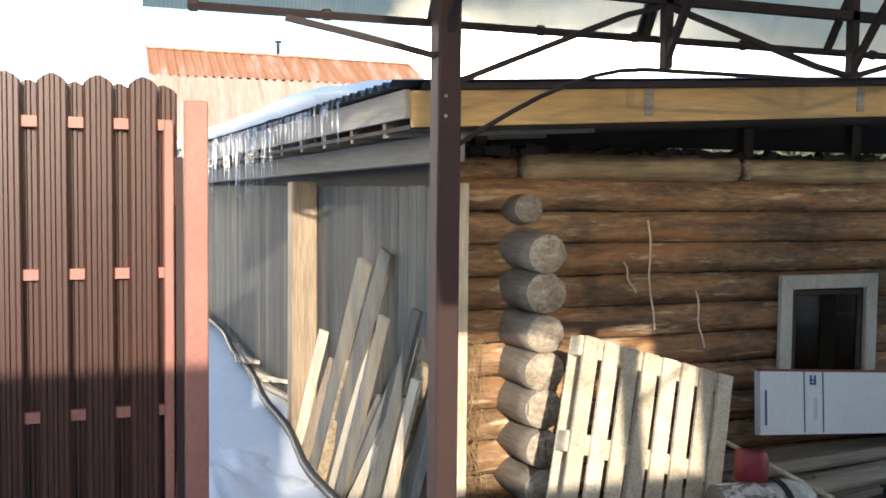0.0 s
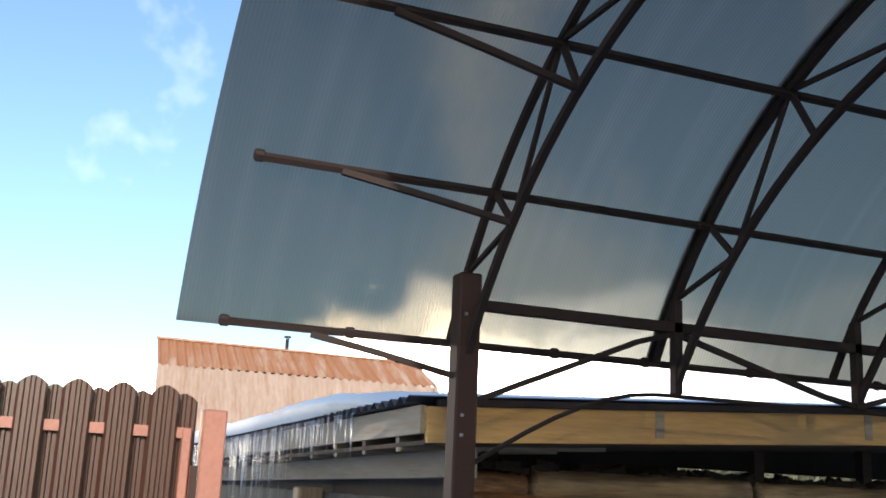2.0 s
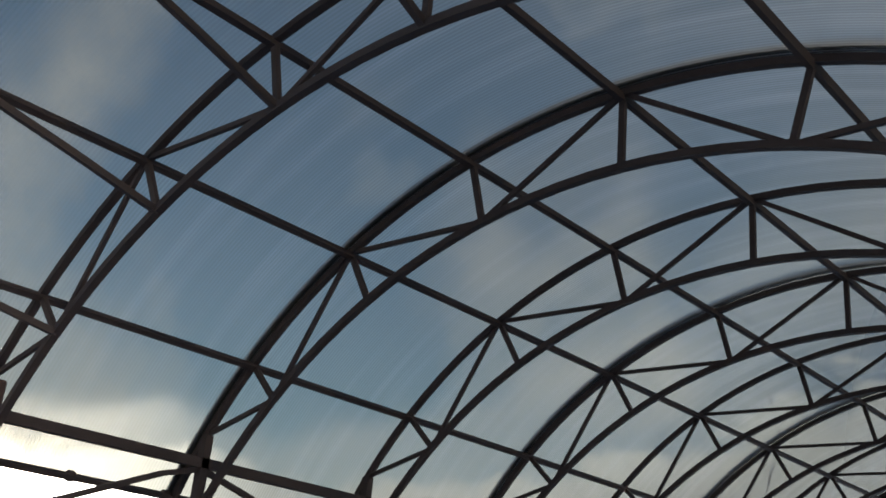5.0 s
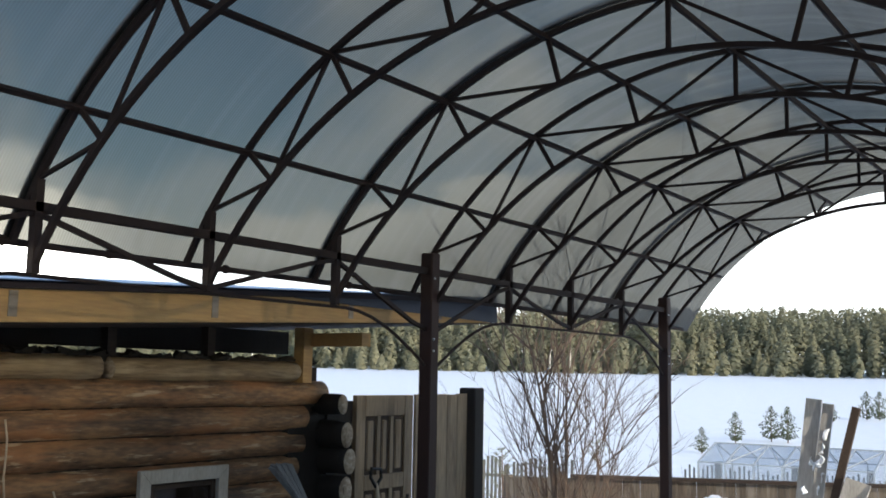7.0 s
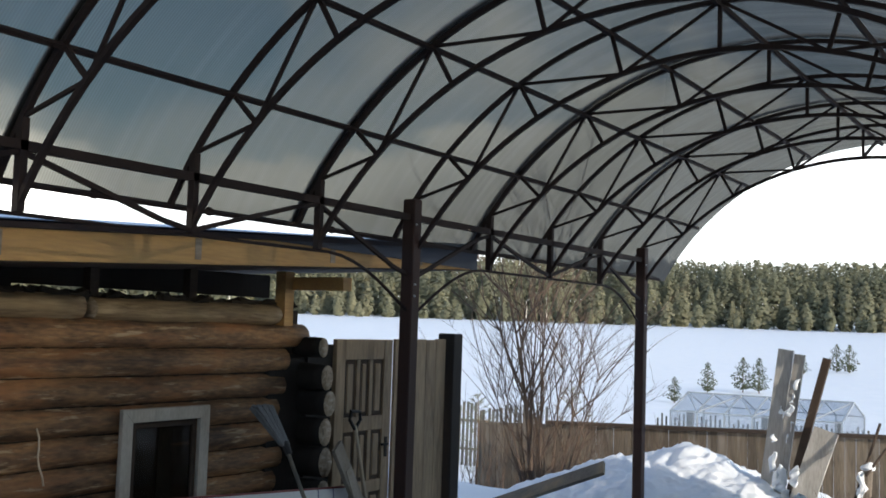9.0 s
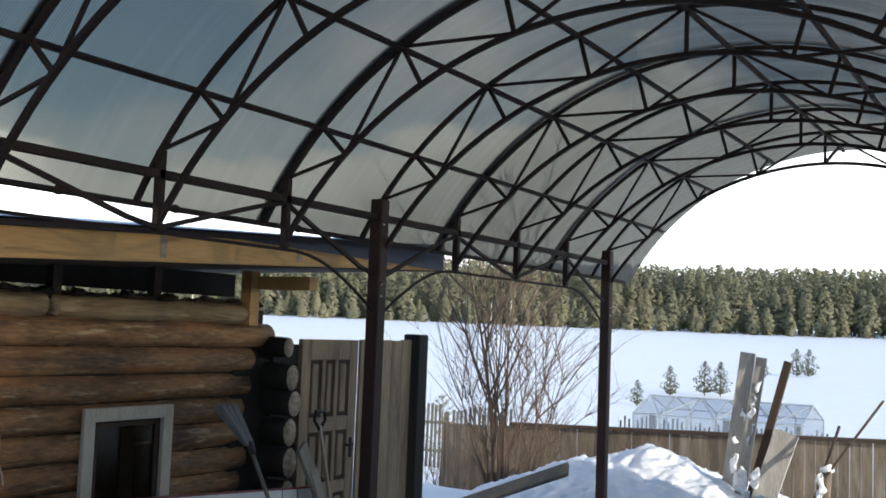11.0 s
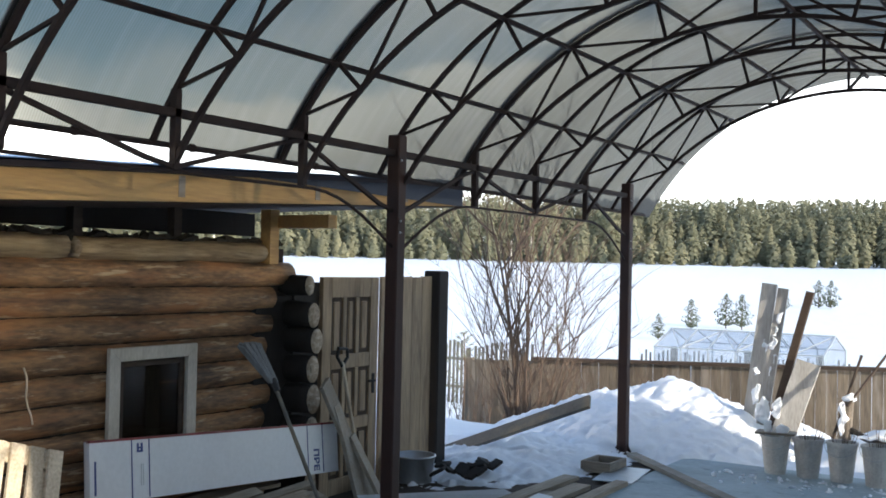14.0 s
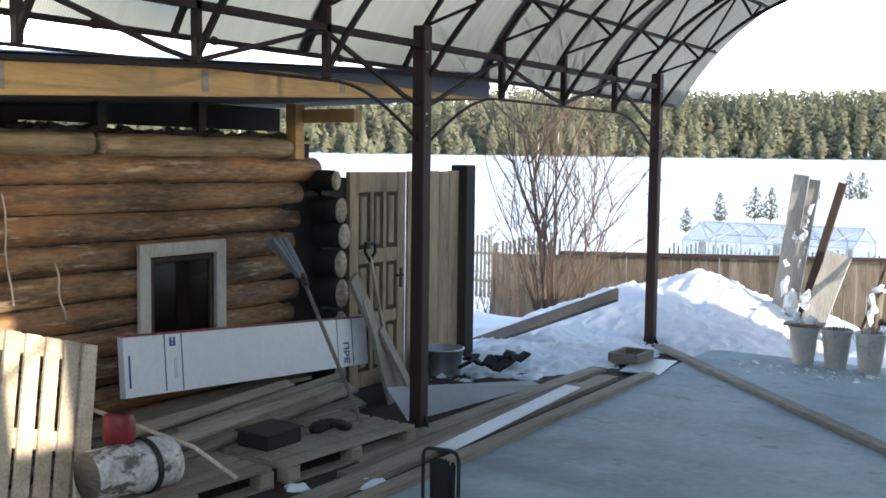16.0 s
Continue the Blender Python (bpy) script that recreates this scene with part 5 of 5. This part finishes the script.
M_GREYD = material("weathered_board_long", (0.31, 0.28, 0.235), 0.85, 0, 0.5, (2, 2, 9), (8, 8, 60), 0.5, (0.165, 0.148, 0.125), 0.5, 0.2)
tagged(part("long_plank", board(new_bm(), (0.16, 8.25, 0.022), (4.0, 4.3, 0.022), 0.11, 0.04, (0, 0, 1)), M_GREYD), "long grey plank laid across the slab", "board")
plate = part("zinc_plate", board(new_bm(), (0.52, 6.88, 0.01), (0.42, 7.6, 0.014), 0.36, 0.01, (0, 0, 1)), M_ZINC)
tagged(plate, "bright offcut of sheet metal beside the post foot", "metal sheet")
crate = thing("mortar_trough", "small dark wooden trough beside the post foot", "trough")
bm = new_bm()
block(bm, (0.06, 7.22, 0.0), (0.36, 7.62, 0.02))
part("bottom", bm, M_GREYD, crate)
for lo, hi in (((0.06, 7.22, 0.021), (0.09, 7.62, 0.1)), ((0.33, 7.22, 0.021), (0.36, 7.62, 0.1)), ((0.091, 7.22, 0.021), (0.329, 7.25, 0.1)), ((0.091, 7.59, 0.021), (0.329, 7.62, 0.1))):
    bm = new_bm()
    block(bm, lo, hi, 0.004)
    part("side", bm, M_GREYD, crate)

# boot-scraper brush standing on the slab
brush = thing("boot_brush", "black tubular stand holding upright dark bristles", "brush")
part("frame", sweep(new_bm(), [(1.12, 2.6, 0.0), (1.12, 2.6, 0.36), (1.135, 2.6, 0.39), (1.16, 2.6, 0.4), (1.28, 2.62, 0.4), (1.31, 2.625, 0.385), (1.32, 2.63, 0.35), (1.32, 2.63, 0.0)], 0.02, 0.02, (0, 1, 0), 8), M_RUBBER, brush)
bm = new_bm()
for i in range(60):
    x = 1.145 + 0.15 * rnd.random()
    sweep(bm, [(x, 2.62 + 0.03 * rnd.random(), 0.02), (x + rnd.uniform(-0.01, 0.01), 2.63, 0.30 + 0.05 * rnd.random())], 0.01, 0.008, (0, 1, 0))
part("bristles", bm, M_BLACK, brush)
cable = part("cable", sweep(new_bm(), [(1.32 + 0.45 * i / 12, 2.62 - 0.9 * i / 12 + 0.06 * math.sin(i), 0.008) for i in range(13)], 0.012, 0.012, (0, 0, 1), 6), M_RUBBER)
tagged(cable, "thin black cable lying on the slab", "cable")

# pails
def pail(x, y, twigs, seed):
    p = thing("pail", "grey plastic pail with frozen earth and dry stalks" if twigs else "grey plastic pail covered with a flat board", "pail", "pails by the snow")
    bm = new_bm()
    prof = [(0.095, 0), (0.135, 0.34), (0.145, 0.34), (0.145, 0.365), (0.128, 0.365), (0.122, 0.30)]
    rings = [[bm.verts.new((x + r * math.cos(a), y + r * math.sin(a), z)) for a in (2 * math.pi * k / 24 for k in range(24))] for r, z in prof]
    for a, b in zip(rings, rings[1:]):
        for k in range(24):
            bm.faces.new((a[k], a[(k + 1) % 24], b[(k + 1) % 24], b[k]))
    bm.faces.new(list(reversed(rings[0])))
    part("body", bm, M_PAIL, p, smooth=False)
    bm = new_bm()
    bmesh.ops.create_circle(bm, cap_ends=True, segments=20, radius=0.122, matrix=pose(x, y, 0.31))
    part("earth", bm, M_EARTH, p)
    part("bail", sweep(new_bm(), [(x - 0.148 * math.cos(a), y - 0.02 - 0.15 * math.sin(a), 0.345 - 0.1 * math.sin(a)) for a in (math.pi * k / 10 for k in range(11))], 0.006, 0.006, (0, 0, 1), 5), M_ZINC, p)
    rn = random.Random(seed)
    if twigs:
        bm = new_bm()
        for i in range(14):
            a, r = rn.random() * 6.28, 0.09 * rn.random()
            h = rn.uniform(0.08, 0.3)
            sweep(bm, [(x + r * math.cos(a), y + r * math.sin(a), 0.3), (x + 1.6 * r * math.cos(a), y + 1.6 * r * math.sin(a), 0.31 + h * 0.6), (x + 2.0 * r * math.cos(a + 0.3), y + 2 * r * math.sin(a), 0.31 + h)], [0.006, 0.004, 0.002], [0.006, 0.004, 0.002], (1, 0, 0), 4)
        tagged(part("brushwood", bm, M_TWIG, p), kind="stuff")
    else:
        part("cover", board(new_bm(), (x - 0.18, y, 0.378), (x + 0.18, y + 0.03, 0.385), 0.2, 0.02, (0, 0, 1)), M_GREYX, p)


pail(1.585, 8.3, False, 1)
pail(1.885, 8.3, True, 2)
pail(2.19, 8.28, True, 3)
pail(2.5, 8.25, True, 4)
bucket = thing("tub", "low grey tub standing by the plank screen", "tub")
bm = new_bm()
rings = [[bm.verts.new((-0.98 + r * math.cos(a), 5.95 + r * math.sin(a), z)) for a in (2 * math.pi * k / 24 for k in range(24))] for r, z in ((0.16, -0.05), (0.19, 0.2), (0.2, 0.2), (0.2, 0.215), (0.175, 0.215), (0.15, 0.0))]
for a, b in zip(rings, rings[1:]):
    for k in range(24):
        bm.faces.new((a[k], a[(k + 1) % 24], b[(k + 1) % 24], b[k]))
bm.faces.new(rings[-1])
part("body", bm, M_ZINC, bucket, smooth=True)
bm = new_bm()
rn = random.Random(9)
for i in range(16):
    block(bm, (-0.07, -0.05, -0.015), (0.07, 0.05, 0.015), 0.008, pose(-0.55 + rn.uniform(-0.25, 0.25), 6.2 + rn.uniform(-0.3, 0.3), 0.1 + 0.05 * rn.random(), rn.uniform(-30, 30), rn.uniform(-30, 30), rn.uniform(0, 180)))
tagged(part("scrap_heap", bm, M_BLACK), "small dark heap of scrap lying in the snow", "scrap", kind="stuff")

# boards standing in and lying on the snow heap
for a, b, w, th, mt, lab in (((0.84, 10.1, 0.2), (1.0, 10.25, 1.78), 0.17, 0.035, M_SILVER, "tall grey board standing in the snow heap"),
                             ((1.0, 10.0, 0.2), (1.16, 10.22, 1.73), 0.12, 0.03, M_SILVER, "tall grey board standing in the snow heap"),
                             ((1.1, 9.95, 0.1), (1.47, 10.15, 1.70), 0.085, 0.05, M_DARKWOOD, "dark beam standing askew in the snow"),
                             ((1.26, 9.85, 0.1), (1.5, 10.0, 0.93), 0.26, 0.035, M_SILVER, "wide short grey board standing in the snow")):
    o = part("standing_board", board(new_bm(), a, b, w, th, (0, -1, 0.1)), mt)
    tagged(o, lab, "board", "boards in the snow heap")
bm = new_bm()
for x, y, z, r in ((0.93, 10.0, 0.52, 0.06), (1.02, 9.98, 0.36, 0.1), (1.05, 10.1, 0.75, 0.05), (1.09, 10.12, 0.92, 0.045), (1.08, 10.13, 1.1, 0.05), (1.11, 10.16, 1.25, 0.04), (0.98, 10.17, 1.07, 0.045), (1.12, 10.17, 1.4, 0.035), (1.2, 9.9, 0.42, 0.07), (0.92, 10.08, 0.8, 0.035), (1.65, 8.28, 0.42, 0.05), (1.52, 8.3, 0.41, 0.06)):
    bmesh.ops.create_icosphere(bm, subdivisions=3, radius=r, matrix=pose(x, y - 0.02, z) @ Matrix.Diagonal((0.6, 0.35, 1.6, 1)))
for v in bm.verts:
    v.co += Vector((noise.noise(v.co * 16), 0.3 * noise.noise(v.co * 21), noise.noise(v.co * 13 + Vector((5, 0, 0))))) * 0.07
for i in range(70):
    x, y, r = rn.uniform(1.1, 2.7), 8.1 - abs(rn.gauss(0, 0.22)), 0.008 + 0.028 * rn.random() ** 2
    got = bmesh.ops.create_icosphere(bm, subdivisions=1, radius=r, matrix=pose(x, y, 0.2 * r, rn.uniform(0, 90), 0, rn.uniform(0, 180)) @ Matrix.Diagonal((rn.uniform(0.8, 1.9), 1, rn.uniform(0.35, 0.7), 1)))
    for q in got["verts"]:
        q.co += Vector((rn.uniform(-1, 1), rn.uniform(-1, 1), rn.uniform(-0.6, 0.6))) * r * 0.3
tagged(part("snow_clods", bm, M_SNOW, smooth=True), "clods of snow stuck to boards and slab", "snow", kind="stuff")
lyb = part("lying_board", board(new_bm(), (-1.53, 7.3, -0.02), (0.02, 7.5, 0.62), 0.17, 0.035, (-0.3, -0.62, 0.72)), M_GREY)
tagged(lyb, "long grey board lying up the side of the snow heap", "board")
stump = thing("snowy_stump", "dark stump with a cap of snow", "stump")
part("stem", sweep(new_bm(), [(1.98, 9.6, -0.3), (1.96, 9.6, 0.2), (2.0, 9.6, 0.62)], [0.16, 0.13, 0.1], [0.16, 0.13, 0.1], (1, 0, 0), 10), M_BARK, stump)
part("limb", sweep(new_bm(), [(1.99, 9.6, 0.3), (2.2, 9.55, 0.22), (2.6, 9.5, 0.16)], [0.08, 0.07, 0.06], [0.08, 0.07, 0.06], (0, 0, 1), 8), M_BLACK, stump)
bm = new_bm()
for m4 in (pose(2.0, 9.58, 0.63) @ Matrix.Diagonal((0.062, 0.06, 0.045, 1)), pose(1.955, 9.53, 0.42) @ Matrix.Diagonal((0.035, 0.03, 0.17, 1)), pose(2.25, 9.5, 0.25) @ Matrix.Diagonal((0.2, 0.04, 0.025, 1))):
    bmesh.ops.create_icosphere(bm, subdivisions=3, radius=1.0, matrix=m4)
for v in bm.verts:
    v.co += Vector((noise.noise(v.co * 14), noise.noise(v.co * 17), noise.noise(v.co * 12 + Vector((3, 0, 0))))) * 0.045
part("snow_cap", bm, M_SNOW, stump, smooth=True)
for a, b in (((1.86, 9.5, 0.2), (2.06, 9.9, 1.05)), ((2.0, 9.5, 0.55), (2.45, 10.2, 1.33))):
    tagged(part("rod", sweep(new_bm(), [a, b], 0.03, 0.03, (1, 0, 0), 7), M_DARKWOOD), "thin dark rod standing askew in the snow", "rod", "rods in the snow")
tagged(part("snow_drift", heap(2.6, 10.2, -0.15, 1.5, 1.6, 0.42, 12, 40), M_SNOW, smooth=True), "low snow drift before the fence", "snow drift", kind="stuff")

# ---- planks leaning by the path, pipe, scrap timber ----
rn = random.Random(14)
tops = [(-3.25, -3.15, 0.82), (-2.95, -2.8, 0.66), (-2.75, -2.12, 1.38), (-2.4, -1.78, 1.46), (-2.2, -1.9, 0.95), (-2.05, -1.75, 0.6), (-1.9, -1.45, 0.85), (-1.75, -1.4, 0.7), (-1.6, -1.2, 1.05), (-1.45, -1.15, 0.9), (-1.35, -0.95, 0.6), (-1.2, -0.9, 0.75), (-1.05, -0.8, 0.5), (-2.6, -2.35, 0.5), (-0.95, -0.72, 0.95), (-1.9, -1.62, 1.1), (-1.68, -1.55, 0.45), (-1.5, -1.32, 0.55), (-1.28, -1.08, 1.2), (-2.32, -2.22, 0.75), (-1.12, -1.0, 0.85), (-2.0, -1.88, 0.4), (-1.4, -1.22, 0.72), (-0.85, -0.7, 0.7)]
for i, (xb, xt, zt) in enumerate(tops):
    w = rn.uniform(0.08, 0.13) if i < 15 else rn.uniform(0.05, 0.08)
    yb = (0.12 if i < 15 else 0.04) + 0.08 * rn.random()
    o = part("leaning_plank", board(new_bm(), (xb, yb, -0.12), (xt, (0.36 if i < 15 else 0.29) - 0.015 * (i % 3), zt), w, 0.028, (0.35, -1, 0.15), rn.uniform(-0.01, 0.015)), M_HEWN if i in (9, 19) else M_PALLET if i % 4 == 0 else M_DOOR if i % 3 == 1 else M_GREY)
    tagged(o, "old plank leaning against the planked wall", "plank", "planks leaning by the path")
pts = [(-9 + 8.3 * i / 30, 0.33 - 0.36 * (i / 30) ** 1.6 + 0.02 * math.sin(i), ground_height(-9 + 8.3 * i / 30, 0.3) + 0.115 - 0.05 * i / 30) for i in range(31)]
tagged(part("black_pipe", sweep(new_bm(), pts, 0.06, 0.06, (0, 0, 1), 8), M_RUBBER, smooth=True), "black plastic pipe running along the snowy path", "pipe")
for i in range(7):
    x = -5.9 + 0.25 * i
    z = ground_height(x, 0.4)
    o = part("scrap_stick", board(new_bm(), (x - 0.5, 0.34 - 0.02 * i, z + 0.1), (x + 0.4, 0.2 + 0.03 * i, z + 0.08 + 0.05 * (i % 3)), 0.06, 0.03, (0, 0.2, 1)), M_PALLET)
    tagged(o, "pale scrap of timber lying on the snow", "scrap wood", "scrap timber by the path")
tagged(part("path_snow", heap(-5.0, -0.6, -0.1, 5.0, 1.0, 0.16, 31, 60), M_SNOW, smooth=True), "trodden snow on the side path", "snow", kind="stuff")
# strings hanging on the log wall
for y0, z0, y1, z1 in ((1.74, 1.66, 1.79, 1.02), (1.58, 1.42, 1.66, 1.24), (2.08, 1.24, 2.14, 0.9)):
    s = part("string", sweep(new_bm(), [(WALL + 0.02, y0 + (y1 - y0) * k / 6 + 0.012 * math.sin(k * 1.4), z0 + (z1 - z0) * k / 6) for k in range(7)], 0.012, 0.012, (1, 0, 0), 5), M_PALLET)
    tagged(s, "frayed pale string hanging on the log wall", "string", "strings on the logs")

# ---- bare shrub, scrub, young pine by the fence ----
def branch(bm, p, d, length, r, depth, rn):
    pts, q, v = [p], p.copy(), d.normalized()
    n = 4
    for i in range(n):
        v = (v + Vector((rn.uniform(-1, 1), rn.uniform(-1, 1), rn.uniform(-0.1, 0.5))) * 0.13).normalized()
        q = q + v * length / n
        pts.append(q.copy())
    ws = [2 * r * (1 - 0.75 * i / n) for i in range(n + 1)]
    sweep(bm, pts, ws, ws, (1, 0.1, 0), 4 if depth < 2 else 6)
    if depth:
        for i in range(rn.randint(3, 5)):
            k = rn.randint(1, n)
            w = (v + Vector((rn.uniform(-1, 1), rn.uniform(-1, 1), rn.uniform(-0.2, 0.45))) * 0.8).normalized()
            branch(bm, pts[k], w, length * rn.uniform(0.4, 0.68), r * 0.5, depth - 1, rn)


shrub = thing("bare_shrub", "tall leafless shrub of many thin branching stems", "shrub")
rn = random.Random(33)
for i in range(3, 22):
    a = 2 * math.pi * i / 16 + 2.0
    bm = new_bm()
    branch(bm, Vector((-2.6 + 0.1 * math.cos(a), 11.3 + 0.1 * math.sin(a), -0.75)), Vector((math.cos(a) * 0.36, math.sin(a) * 0.36, 1)) if i < 16 else Vector((math.cos(a) * 0.09, math.sin(a) * 0.09, 1)), rn.uniform(1.6, 2.5) if i < 16 else rn.uniform(3.1, 3.9), rn.uniform(0.015, 0.024) if i < 20 else 0.036, 3, rn)
    part("stem", bm, M_TWIG, shrub)
for j, (cx, cy, n, h) in enumerate(((-2.2, 12.2, 26, 0.9), (-3.6, 12.4, 26, 0.9), (-1.2, 12.4, 24, 0.75), (-5.2, 13.6, 26, 1.0), (-0.4, 12.5, 14, 0.5))):
    scrub = thing("dry_scrub", "dry brown weeds and twigs before the fence", "weeds", "dry scrub")
    bm = new_bm()
    for i in range(n):
        x, y = cx + rn.uniform(-0.6, 0.6), cy + rn.uniform(-0.3, 0.3)
        branch(bm, Vector((x, y, ground_height(x, y) - 0.05)), Vector((rn.uniform(-0.3, 0.3), rn.uniform(-0.3, 0.3), 1)), h * rn.uniform(0.7, 1.3), 0.008, 1, rn)
    tagged(part("brushwood", bm, M_TWIG, scrub), kind="stuff")
def needle_pine(x, y, z, h, rn, label):
    t = thing("small_pine", label, "tree")
    bm = new_bm()
    sweep(bm, [(x, y, z - 0.2), (x + 0.03, y, z + h * 0.5), (x, y, z + h)], [0.06, 0.04, 0.012], [0.06, 0.04, 0.012], (1, 0, 0), 7)
    part("trunk", bm, M_TRUNK, t)
    bm = new_bm()
    for i in range(46):
        u = i / 45
        zc = z + h * (0.12 + 0.88 * u)
        a = i * 2.4
        L = h * 0.3 * (1 - u) ** 0.7 + 0.08
        tip = Vector((x + L * math.cos(a), y + L * math.sin(a), zc + L * 0.55))
        base = Vector((x, y, zc))
        for k in range(26):
            p = base.lerp(tip, 0.3 + 0.7 * rn.random())
            d = Vector((rn.uniform(-1, 1), rn.uniform(-1, 1), rn.uniform(-0.2, 1))).normalized() * 0.07
            s = Vector((rn.uniform(-1, 1), rn.uniform(-1, 1), rn.uniform(-1, 1))).normalized() * 0.006
            bm.faces.new([bm.verts.new(q) for q in (p - s, p + s, p + d)])
    part("crown", bm, M_PINE, t)


needle_pine(-3.7, 14.5, -1.0, 1.9, rn, "young green pine behind the shrub")
needle_pine(-5.4, 14.2, -1.0, 1.7, rn, "young green pine beside the paling fence")
